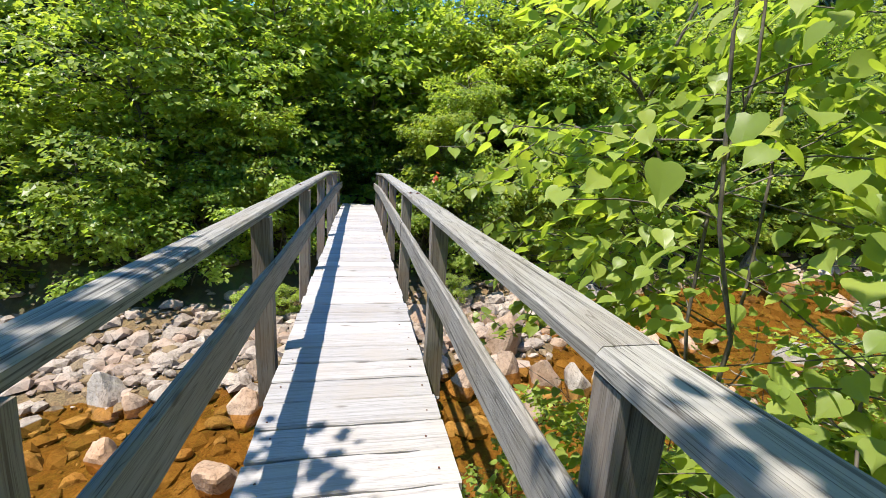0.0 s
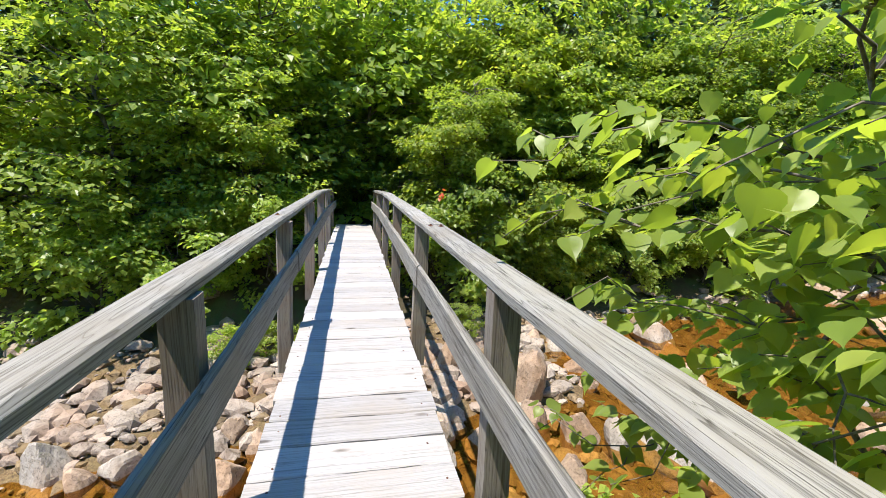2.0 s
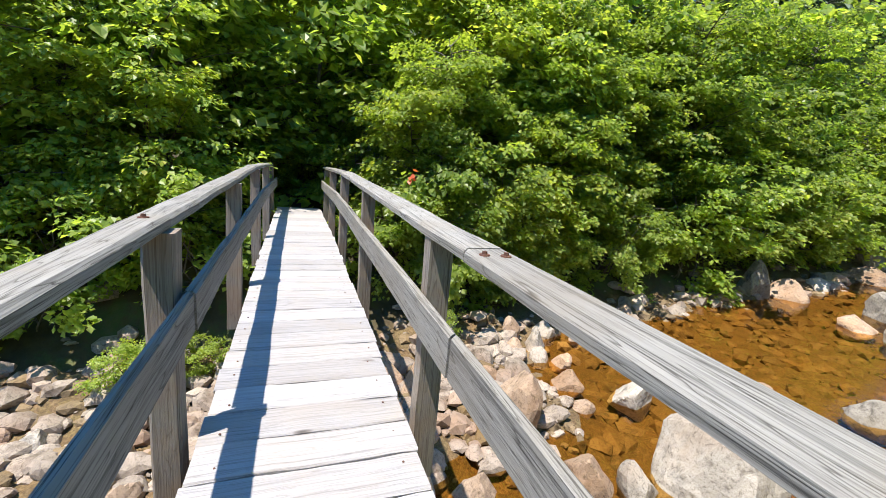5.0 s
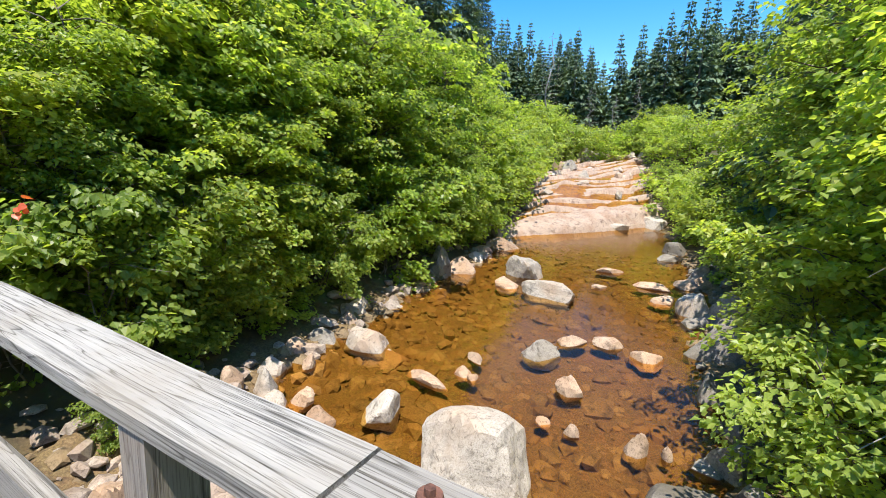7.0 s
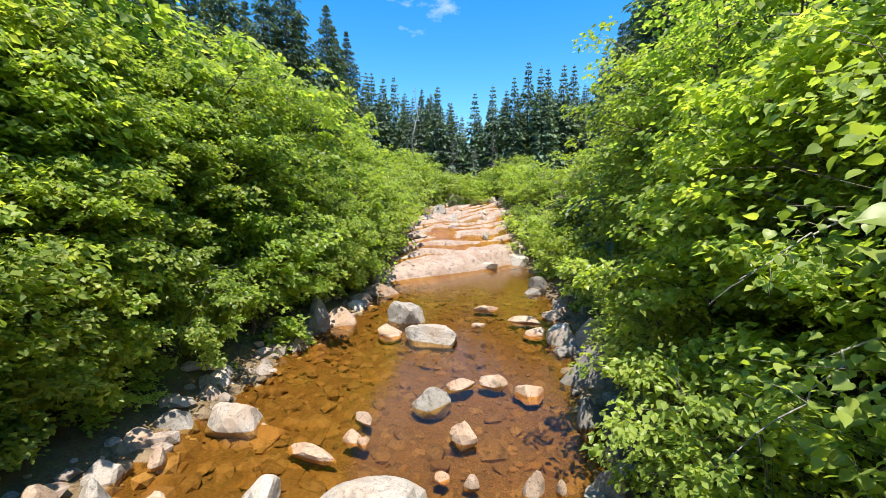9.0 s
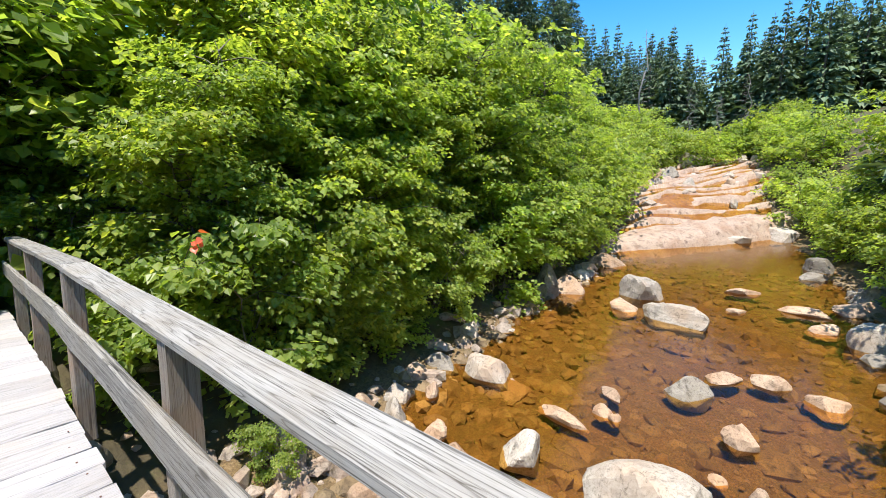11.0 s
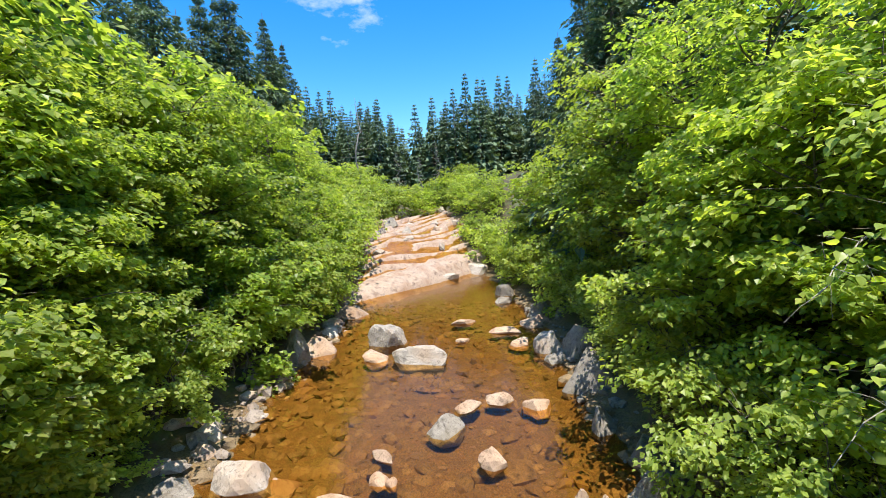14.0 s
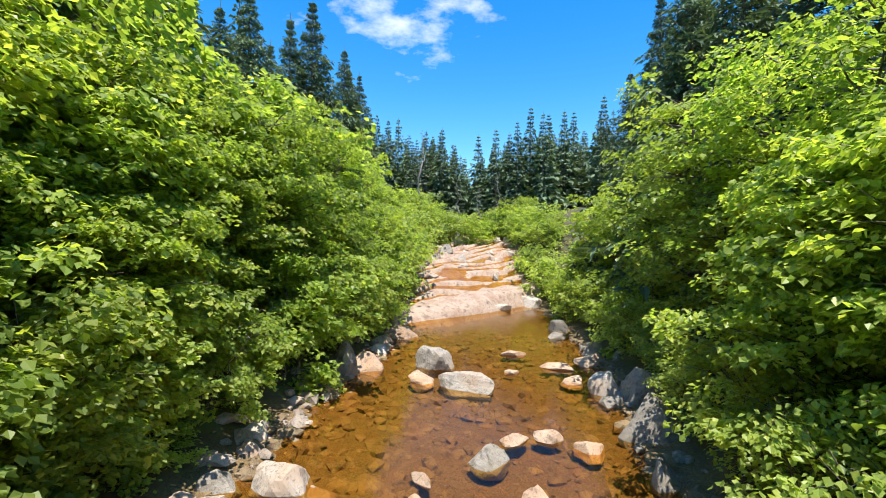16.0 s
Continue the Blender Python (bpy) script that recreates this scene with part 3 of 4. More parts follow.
# the sloping bedrock ledge and its ribs above the pool: layers that strike across the stream
def ledge_z(x, y):
    u = (x - 26.3) * 0.546 + (y - 12.3) * 0.838
    v = (x - 26.3) * 0.838 - (y - 12.3) * 0.546
    q = u + 0.55 * wob(x, y, 0.35, 4) * smooth(u, 1.5, 5.0) + 0.15 * wob(x, y, 0.5, 4) + 0.24 * wob(x, y, 1.3, 2) * smooth(u, 0.5, 3.0)
    saw = np.mod(q / 1.25 + 0.3 * np.sin(v * 0.21), 1.0)
    rib = smooth(saw, 0.0, 0.12) * (1 - 0.95 * saw)
    swell = 0.5 + 0.5 * wob(v * 0.5, np.floor(q / 1.25 + 0.3 * np.sin(v * 0.21)) * 7.7, 0.6, 1)
    z = 0.60 * rib * (0.3 + swell) - 0.22
    sheet = smooth(q, -0.1, 0.5) * (1 - smooth(q, 1.6, 2.5))
    lobes = 0.10 * np.abs(wob(x, y, 1.0, 6)) + 0.05 * wob(x, y, 2.6, 3)
    z = z * (1 - sheet) + sheet * (0.16 + 0.05 * np.clip(v + 3, 0, 12) + lobes + 0.10 * np.sin(q * 2.2))
    return water_z(x, y) + np.where(q < -0.15, -0.5, z) + 0.025 * wob(x, y, 5.0, 1)


lx = np.arange(20.0, 56.0, 0.16)
lt = np.linspace(-0.02, 1.02, 84)
X, T = np.meshgrid(lx, lt, indexing="ij")
Y = bank_near(X) * (1 - T) + bank_far(X) * T
V = np.stack([X, Y, ledge_z(X, Y)], -1).reshape(-1, 3)
nx, ny = X.shape
I, J = np.meshgrid(np.arange(nx - 1), np.arange(ny - 1), indexing="ij")
FQ = np.stack([I * ny + J, (I + 1) * ny + J, (I + 1) * ny + J + 1, I * ny + J + 1], -1).reshape(-1, 4)
tagged(new("bedrock_ledge", mesh_np("bedrock_ledge", V, FQ, M_LEDGE, True)), "sloping sheet of pale pink bedrock in ribs washed by the stream", "bedrock", kind="structure")
rngb = np.random.default_rng(5)
rock(33.2, 8.0, 2.4, 2.0, 1.0, 30, M_PALE, "square pale granite block at the ledge", 192, 0.3)
rock(30.2, 9.9, 1.1, 2.2, 0.55, 40, M_PALE, P2, 193, 0.3)
rock(43.5, 16.6, 2.0, 1.8, 1.1, 0, M_GREY, P3, 194, 0.3)
rock(50.5, 16.4, 2.6, 2.2, 1.3, 0, M_PALE, P2, 195, 0.3)
for i in range(34):
    x = rngb.uniform(31, 53)
    q = rngb.choice((0.04, 0.1, 0.3, 0.6, 0.9, 0.96)) + rngb.uniform(-0.06, 0.06)
    rock(x, float(bank_near(x) * (1 - q) + bank_far(x) * q), rngb.uniform(0.5, 1.4), rngb.uniform(0.5, 1.3), rngb.uniform(0.2, 0.7), rngb.uniform(0, 90), M_PALE if i % 3 else M_GRANITE, P2 if i % 3 else P1, 160 + i)

# loose stones of the bed and the gravel bars, too many to count
def scatter_stones(name, rng, n, xlim, qfun, smin, smax, mat, label, lift, single=0):
    shapes = [rock_shape(300 + k, ico(1), 9, 0.04) for k in range(7)]
    chunks, singles = [], []
    for i in range(n):
        x = rng.uniform(*xlim)
        y = qfun(x, rng)
        s = smin + (smax - smin) * rng.random() ** 2.5
        v, f = shapes[rng.integers(7)]
        a = rng.uniform(0, 6.28)
        q = v * (s, s * rng.uniform(0.6, 1), s * rng.uniform(0.4, 0.7))
        q = np.stack([q[:, 0] * math.cos(a) - q[:, 1] * math.sin(a), q[:, 0] * math.sin(a) + q[:, 1] * math.cos(a), q[:, 2]], 1)
        place = (x, y, float(ground_z(x, y)) + s * lift)
        if len(singles) < single and abs(x) < 5.0 and y < 12.0 and s > 0.09:
            singles.append((place, a, q.max(0) - q.min(0), rng.integers(7)))
        else:
            chunks.append((q + place, f))
    v, f = join(chunks)
    heap = tagged(new(name, mesh_np(name, v, f, mat)), label, "stones", kind="stuff")
    if single:
        data = [mesh_np("stone", *rock_shape(320 + k, ico(2), 11, 0.035), M_STONE) for k in range(7)]
        for place, a, size, k in singles:
            p = part("stone", data[k], heap)
            p.matrix_basis = Matrix.Translation(place) @ Matrix.Rotation(a, 4, "Z") @ Matrix.Diagonal((*(size * 0.5), 1))
    return heap


rngs = np.random.default_rng(3)
scatter_stones("bed_stones", rngs, 4000, (-9, 24), lambda x, r: r.uniform(bank_near(x), bank_far(x)), 0.04, 0.30, M_COBBLE, "brown rounded stones on the stream bed under water", 0.02)
scatter_stones("bed_stones", rngs, 260, (4, 24), lambda x, r: r.uniform(bank_near(x) + 0.5, bank_far(x) - 0.4), 0.22, 0.55, M_COBBLE, "flat broken slabs on the stream bed under water", -0.28)
scatter_stones("bank_stones", rngs, 420, (-9, 22), lambda x, r: bank_far(x) + r.normal(-0.25, 0.5), 0.04, 0.34, M_BAR, "pale broken stones heaped along the far bank", 0.25)
scatter_stones("bar_stones", rngs, 1350, (-9, 4.4), lambda x, r: r.normal(10.9, 1.5), 0.05, 0.34, M_BAR, "pale stones of a gravel bar below the bridge", 0.3, 290)
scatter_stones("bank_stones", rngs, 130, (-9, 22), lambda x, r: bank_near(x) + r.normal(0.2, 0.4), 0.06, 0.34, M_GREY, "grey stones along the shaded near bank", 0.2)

# ---- the footbridge ----
bridge = tagged(new("footbridge"), "narrow weathered grey timber footbridge with plank deck and railings", "footbridge")
bridge.matrix_world = pose(0, 0, 0, 0, 3.2, 0)
BEND, END, START = 11.5, 15.8, -2.2


def drop(y):
    """The far end of the bridge runs slightly downhill."""
    return -0.035 * max(0.0, y - BEND)


def board(name, length, wide, thick, axis, seed, rough=0.004, cuts=10, worn=0.006):
    """A worn board along x, y or z, centred, with uneven edges and softened corners."""
    rng = np.random.default_rng(seed)
    prof = np.array([(-1, -1), (1, -1), (1, 1 - 2 * worn * 2 / thick), (1 - 2 * worn * 2 / wide, 1), (-1 + 2 * worn * 2 / wide, 1), (-1, 1 - 2 * worn * 2 / thick)]) * (wide / 2, thick / 2)
    t = np.linspace(-length / 2, length / 2, cuts + 1)
    k = len(prof)
    v = np.zeros((cuts + 1, k, 3))
    left, right, up = (np.convolve(rng.normal(0, rough, cuts + 3), [0.3, 0.4, 0.3], "valid") for _ in range(3))
    v[:, :, 0] = t[:, None] + rng.normal(0, rough * 0.3, (1, k))
    v[:, :, 1] = prof[:, 0] + np.where(prof[:, 0] < 0, left[:, None], right[:, None])
    v[:, :, 2] = prof[:, 1] + up[:, None] * 0.5
    v = v.reshape(-1, 3)
    i, j = np.meshgrid(np.arange(cuts), np.arange(k), indexing="ij")
    q = (j + 1) % k
    f = np.stack([i * k + j, i * k + q, (i + 1) * k + q, (i + 1) * k + j], -1).reshape(-1, 4)
    n = cuts * k
    caps = np.array([[5, 4, 3, 2], [5, 2, 1, 0], [n + 2, n + 3, n + 4, n + 5], [n, n + 1, n + 2, n + 5]])
    f = np.concatenate([f[:, ::-1], caps])
    if axis == 1:
        v = np.stack([-v[:, 1], v[:, 0], v[:, 2]], 1)
    elif axis == 2:
        v = np.stack([v[:, 1], v[:, 2], v[:, 0]], 1)
    mat = {0: M_PLANK, 1: M_RAIL, 2: M_POST}[axis]
    return mesh_np(name, v, f, mat)


rngp = np.random.default_rng(21)
for side, x in (("stringer", -0.36), ("stringer", 0.36)):
    for y0, y1 in ((START, BEND), (BEND, END)):
        s = part("stringer", board("stringer", y1 - y0, 0.15, 0.3, 1, 7 + int(y0), 0.006), bridge, "dark weathered carrying beam")
        s.matrix_basis = Matrix.Translation((x, (y0 + y1) / 2, -0.205 + (drop(y0) + drop(y1)) / 2)) @ pose(0, 0, 0, math.degrees(math.atan2(drop(y1) - drop(y0), y1 - y0)))

POSTS = [BEND - 2.3 * k for k in range(6)] + [13.7, 15.5]
POST_MESH = [board("post", 1.42, 0.125, 0.115, 2, 40 + k, 0.004, 12) for k in range(4)]
for k, y in enumerate(sorted(POSTS)):
    for sx in (-1, 1):
        p = part("post", POST_MESH[(k + (sx > 0)) % 4], bridge, "split grey railing post")
        p.matrix_basis = pose(sx * 0.625, y + rngp.uniform(-0.02, 0.02), 0.99 - 0.71 + drop(y), rngp.uniform(-1, 1), rngp.uniform(-0.8, 0.8), rngp.choice((0, 180)))

# rails: a broad cap board and a middle board, in lengths that meet over posts
def rail(name, x, z, wide, thick, cuts_at, label, seed):
    for n, (y0, y1) in enumerate(zip(cuts_at, cuts_at[1:])):
        r = part(name, board(name, y1 - y0 - 0.008, wide, thick, 1, seed + n, 0.005, 26, 0.008), bridge, label)
        r.matrix_basis = Matrix.Translation((x, (y0 + y1) / 2, z + (drop(y0) + drop(y1)) / 2)) @ pose(0, 0, 0, math.degrees(math.atan2(drop(y1) - drop(y0), y1 - y0)))


rail("cap_rail", 0.645, 1.024, 0.178, 0.052, (START, 2.34, 6.38, BEND - 0.1, END), "broad grey cap rail with deep grain", 60)
rail("cap_rail", -0.657, 1.024, 0.142, 0.052, (START, 2.1, 6.95, BEND - 0.1, END), "broad grey cap rail with deep grain", 70)
rail("middle_rail", 0.522, 0.625, 0.045, 0.19, (START, 1.2, 6.3, BEND, END), "grey middle rail board", 80)
rail("middle_rail", -0.522, 0.625, 0.045, 0.19, (START, 2.3, 6.9, BEND, END), "grey middle rail board", 90)


def bolt_mesh():
    bm = bmesh.new()
    bmesh.ops.create_cone(bm, cap_ends=True, segments=14, radius1=0.022, radius2=0.020, depth=0.006)
    r = bmesh.ops.create_cone(bm, cap_ends=True, segments=6, radius1=0.011, radius2=0.009, depth=0.012)
    bmesh.ops.translate(bm, verts=r["verts"], vec=(0, 0, 0.008))
    me = bpy.data.meshes.new("bolt")
    bm.to_mesh(me)
    bm.free()
    me.materials.append(M_IRON)
    return me


BOLT = bolt_mesh()
for bx, by in ((0.595, 6.27), (0.675, 6.25), (-0.66, 6.86)):
    b = part("bolt", BOLT, bridge, "rusty washer and bolt head")
    b.matrix_basis = pose(bx, by, 1.053)

NAIL = bpy.data.meshes.new("nail_head")
bm = bmesh.new()
bmesh.ops.create_cone(bm, cap_ends=True, segments=8, radius1=0.006, radius2=0.005, depth=0.003)
bm.to_mesh(NAIL)
bm.free()
NAIL.materials.append(M_IRON)

PLANKS = [board("plank", 1.0, 0.233, 0.045, 0, 120 + k, 0.006, 14, 0.004) for k in range(9)]
y = START + 0.12
k = 0
while y < END:
    p = part("plank", PLANKS[rngp.integers(9)], bridge)
    p.matrix_basis = pose(rngp.uniform(-0.012, 0.012), y, -0.022 + drop(y) + rngp.uniform(-0.003, 0.003), rngp.uniform(-0.6, 0.6), 0, rngp.uniform(-0.5, 0.5) + (180 if rngp.random() < 0.5 else 0))
    if 1.0 < y < 11:
        for sx in (-0.42, 0.42):
            n = part("nail_head", NAIL, bridge)
            n.matrix_basis = pose(sx + rngp.uniform(-0.03, 0.03), y + rngp.uniform(-0.07, 0.07), 0.004 + drop(y))
    y += 0.2435
    k += 1

# stone abutments under both ends
for yc in (-0.2, 14.6):
    for i in range(8):
        rock(rngp.uniform(-0.9, 0.9), yc + rngp.uniform(-0.9, 0.9), 0.8, 0.7, 0.5, rngp.uniform(0, 90), M_GREY, "grey stone of the bridge abutment", 400 + i + int(yc))


# ---- plants ----
def limb_line(rng, a, c, sag=0.1, n=6):
    t = np.linspace(0, 1, n)[:, None]
    p = np.asarray(a) * (1 - t) + np.asarray(c) * t
    p[:, 2] += np.sin(t[:, 0] * np.pi) * sag
    p[1:-1] += rng.normal(0, 0.03, (n - 2, 3)) * np.linalg.norm(np.asarray(c) - a)
    return p


def broadleaf(name, seed, height, radius, count, leaf, mat, label, stems=1, low=0.12, spray=0.5, tilt=0.42, fine=False, limbs=40, clear=None, lean=(0, 0)):
    """A tree or bush: stems, limbs, and leaves held in loose drooping sprays. clear(at): where leaves are kept."""
    rng = np.random.default_rng(seed)
    tree = tagged(new(name), label, "bush" if name == "bush" else "tree", "streamside " + ("bushes" if name == "bush" else "trees"))
    wood_chunks, limb_chunks, ats, outs = [], [], [], []
    per = max(6, limbs // stems)
    for s in range(stems):
        top = np.array([lean[0] + rng.normal(0, radius * 0.3 * (stems > 1) + 0.1), lean[1] + rng.normal(0, radius * 0.3 * (stems > 1) + 0.1), height * rng.uniform(0.8, 0.95)])
        foot = np.array([rng.normal(0, 0.1), rng.normal(0, 0.1), 0]) * (stems > 1) + (0, 0, -0.4)
        line = limb_line(rng, foot, top, 0.0, 9)
        if fine:
            line = 0.3 * line + 0.7 * (foot + (top * (0.5, 0.5, 1) - foot) * np.linspace(0, 1, 9)[:, None])
        r0 = (0.009 * height / stems ** 0.4 + 0.006) * (0.42 if fine else 1.0)
        wood_chunks.append(tube(line, np.linspace(r0, 0.007, 9), 7))
        for k in range(per):
            h = low + (1 - low) * (k + rng.random()) / per
            u = h * 7.99
            i = int(u)
            a = line[i] * (1 - u + i) + line[i + 1] * (u - i)
            prof = math.sin(math.pi * (0.16 + 0.74 * h)) ** 0.7
            ang = k * 2.4 + rng.uniform(-0.6, 0.6)
            ln = radius * (0.25 + 0.8 * prof) * rng.uniform(0.6, 1.15)
            tip = a + (math.cos(ang) * ln, math.sin(ang) * ln, ln * rng.uniform(-0.1, 0.6))
            if clear is not None and not clear(np.array([tip]))[0]:
                continue
            lm = limb_line(rng, a, tip, 0.06 * ln, 4)
            limb_chunks.append(tube(lm, np.linspace(r0 * 0.36, 0.003, 4), 3))
            for j in range(4):
                q = rng.uniform(0.45, 1.08)
                c = a * (1 - q) + tip * q + rng.normal(0, 0.12 * ln, 3) * (1, 1, 0.7)
                m = max(4, int(count / (stems * per * 4)))
                rad = spray * rng.uniform(0.5, 1.3)
                th, rr = rng.uniform(0, 2 * np.pi, m), rad * np.sqrt(rng.random(m))
                tx, ty = rng.normal(0, 0.2, 2)
                ox, oy = np.cos(th) * rr, np.sin(th) * rr
                o = np.stack([ox, oy, ox * tx + oy * ty - 0.35 * rr ** 2 / rad + rng.normal(0, 0.055, m)], 1)
                ats.append(c + o)
                outs.append(o + 0.5 * np.array([math.cos(ang), math.sin(ang), 0]))
    part("trunk", mesh_np("trunk", *join(wood_chunks), M_BARK, True), tree)
    tagged(part("branchwork", mesh_np("branchwork", *join(limb_chunks), M_BARK, True), tree), kind="stuff")
    at, out = np.concatenate(ats), np.concatenate(outs)
    if clear is not None:
        keep = clear(at)
        at, out = at[keep], out[keep]
    v, f = leaves(rng, at, leaf, tilt, out, fine)
    part("crown", mesh_np("crown", v, f, mat, fine), tree)
    return tree


def spruce(name, seed, height, radius, whorls, twigs, label, mat, wide=0.26, size=1.0, arms=7):
    """A conifer: straight trunk, whorls of drooping boughs with needle sprays."""
    rng = np.random.default_rng(seed)
    tree = tagged(new(name), label, "tree", "spruces")
    tv, tf = tube([(0, 0, -0.5), (0, 0, height * 0.5), (0, 0, height)], [0.012 * height, 0.007 * height, 0.01], 6)
    boughs, ats, sizes, outs = [], [], [], []
    for w in range(whorls):
        h = 0.05 + 0.94 * (w + rng.random() * 0.6) / whorls
        z = height * h
        ln = radius * (1 - h) ** 0.95 * rng.uniform(0.75, 1.15) + 0.04
        for b in range(arms):
            ang = b * 6.283 / arms + w * 0.37 + rng.uniform(-0.3, 0.3)
            le = ln * rng.uniform(0.6, 1.12)
            tip = np.array([math.cos(ang) * le, math.sin(ang) * le, z - 0.25 * le + 0.35 * h * le])
            a = np.array([0, 0, z])
            boughs.append(tube(np.array([a, (a + tip) / 2 + (0, 0, 0.05 * le), tip]), [0.02, 0.014, 0.004], 3))
            t = np.sqrt(rng.uniform(0.04, 1.0, twigs))[:, None]
            side = np.array([-math.sin(ang), math.cos(ang), 0])
            spread = rng.normal(0, 0.26, twigs)[:, None] * le * (1.15 - 0.8 * t)
            ats.append(a * (1 - t) + tip * t + side * spread + np.array([0, 0, -0.12]) * rng.random((twigs, 1)))
            outs.append(np.array([math.cos(ang), math.sin(ang), 0]) + side * np.sign(spread) * 0.7)
            sizes.append(np.full(twigs, size * (0.06 + 0.17 * le)))
    part("trunk", mesh_np("trunk", tv, tf, M_BARK, True), tree)
    if height < 12.5:
        tagged(part("boughwork", mesh_np("boughwork", *join(boughs), M_BARK), tree), kind="stuff")
    v, f = leaves(rng, np.concatenate(ats), np.concatenate(sizes), 0.4, np.concatenate(outs), False, wide)
    tagged(part("needle_crown", mesh_np("needle_crown", v, f, mat), tree), kind="stuff")
    return tree


MAPLE = "young green maple leaning over the stream bank"
BIRCH = "slender birch with small bright green leaves"
BUSH = "dense green alder bush at the water's edge"
TURN = "young maple with leaves turning yellow"
FIR = "tall dark green spruce behind the bank"
proto = {
    "maple": [broadleaf("maple", 500 + k, 6.5, 1.9, 10500, 0.148, M_LEAF, MAPLE) for k in range(3)],
    "birch": [broadleaf("birch", 510 + k, 7.5, 1.7, 12500, 0.122, M_LEAF_BRIGHT if k else M_LEAF, BIRCH, 2) for k in range(2)],
    "lit": [broadleaf("birch", 515 + k, 6.0, 1.7, 5600, 0.13, M_LEAF_BRIGHT, "sunlit birch sapling with bright green leaves", 2) for k in range(2)],
    "tall": [broadleaf("maple", 525 + k, 9.0, 2.4, 8200, 0.16, M_LEAF if k else M_LEAF_BRIGHT, "tall open maple with layered leaves and a bare lower trunk", 1, 0.22, 0.6, 0.42, limbs=52) for k in range(3)],
    "turn": [broadleaf("maple", 520, 6.0, 1.8, 9000, 0.135, M_LEAF_TURN, TURN)],
    "bush": [broadleaf("bush", 530 + k, 2.7, 1.35, 5300, 0.122, M_LEAF_BRIGHT if k == 1 else M_LEAF, BUSH, 5, 0.04, 0.32) for k in range(3)],
    "low": [broadleaf("bush", 535 + k, 2.7, 1.3, 3300, 0.118, M_LEAF_BRIGHT, "open leafy bush over the bank boulders", 5, 0.04, 0.3) for k in range(2)],
    "back_maple": [broadleaf("maple", 560 + k, 6.5, 2.0, 3700, 0.205, M_LEAF_BRIGHT if k == 2 else M_LEAF, "taller maple standing back from the stream", 1, 0.1, 0.55) for k in range(3)],
    "back_bush": [broadleaf("bush", 570 + k, 2.8, 1.5, 1700, 0.19, M_LEAF_BRIGHT if k else M_LEAF, "bright green bush far upstream", 4, 0.04, 0.4) for k in range(2)],
    "spruce": [spruce("spruce", 540 + k, 12.0, 3.0, 42, 26, FIR, M_NEEDLE, 0.19, 1.1, 9) for k in range(2)],
    "far": [spruce("spruce", 550 + k, 13.0, 2.7, 30, 7, "distant dark spruce on the hillside", M_NEEDLE, 0.3, 2.15, 6) for k in range(3)],
}
used = set()
rngt = np.random.default_rng(77)


def plant(kind, x, y, scale=1.0, lift=-0.05, k=None):
    p = proto[kind]
    ob = p[rngt.integers(len(p)) if k is None else k]
    lean = 0.0 if kind in ("spruce", "far") else 3.0
    m = pose(x, y, float(ground_z(x, y)) + lift, rngt.normal(0, lean), rngt.normal(0, lean), rngt.uniform(0, 360))
    s = scale * rngt.uniform(0.9, 1.1)
    if ob.name not in used:
        used.add(ob.name)
        ob.matrix_world = m @ Matrix.Diagonal((s, s, s, 1))
        return ob
    c = copy_thing(ob, m)
    c.scale = (s, s, s)
    return c


def on_path(x, y):
    return abs(x) < 1.6 and (y > 12 or y < 3)


# far bank: bushes over the water, maples and birches behind, spruces at the back
for x in np.arange(-10, 34, 1.1):
    xx = x + rngt.uniform(-0.4, 0.4)
    y = bank_far(xx) + rngt.uniform(0.8, 1.6)
    if not on_path(xx, y) and (xx > 0 or rngt.random() < 0.4):
        plant("bush" if -8 < xx < 21 else "back_bush", xx, y, rngt.uniform(0.6, 1.35))
for x in np.arange(-11, 31, 1.7):
    xx = x + rngt.uniform(-0.6, 0.6)
    y = bank_far(xx) + rngt.uniform(1.2, 3.0)
    if not on_path(xx, y):
        kind = rngt.choice(["maple", "birch", "maple", "birch", "turn"]) if -6 < xx < 21 else "back_maple"
        plant("tall" if -7 < xx < -1 else kind, xx, y, rngt.uniform(0.75, 1.0))
for x in (12.5, 15.2, 18.0, 20.6, 23.4, 26.5):
    plant("tall", x, float(bank_far(x)) + rngt.uniform(2.0, 3.0), rngt.uniform(0.85, 1.0))
for x, dy, s in ((6.1, 1.5, 0.9), (6.5, 2.2, 1.08), (5.0, 3.0, 1.15), (8.2, 2.8, 1.1), (3.2, 1.6, 0.9), (6.6, 1.3, 0.85), (9.4, 1.9, 0.95), (-2.6, 2.0, 0.9), (7.4, 3.2, 1.25), (10.8, 3.4, 1.25), (13.2, 3.0, 1.2), (4.6, 3.6, 1.3)):
    plant("turn", x, bank_far(x) + dy, s)
for x in np.arange(-18, 33, 1.9):
    xx = x + rngt.uniform(-0.8, 0.8)
    y = bank_far(xx) + rngt.uniform(3.8, 7.0)
    if abs(xx) > 1.0:
        plant("back_maple", xx, y, rngt.uniform(1.15, 1.55))
for x in (-14, -8, 8.0, 11, 14.5, 18, 20.5, 23, 26, 30, 34, 38):
    plant("spruce", x + rngt.uniform(-0.6, 0.6), bank_far(x) + rngt.uniform(5.0, 8.0), rngt.uniform(1.0, 1.4))
for x in np.arange(-26, 48, 4.0):
    plant("far", x + rngt.uniform(-1, 1), bank_far(x) + rngt.uniform(10, 16), rngt.uniform(0.9, 1.2))
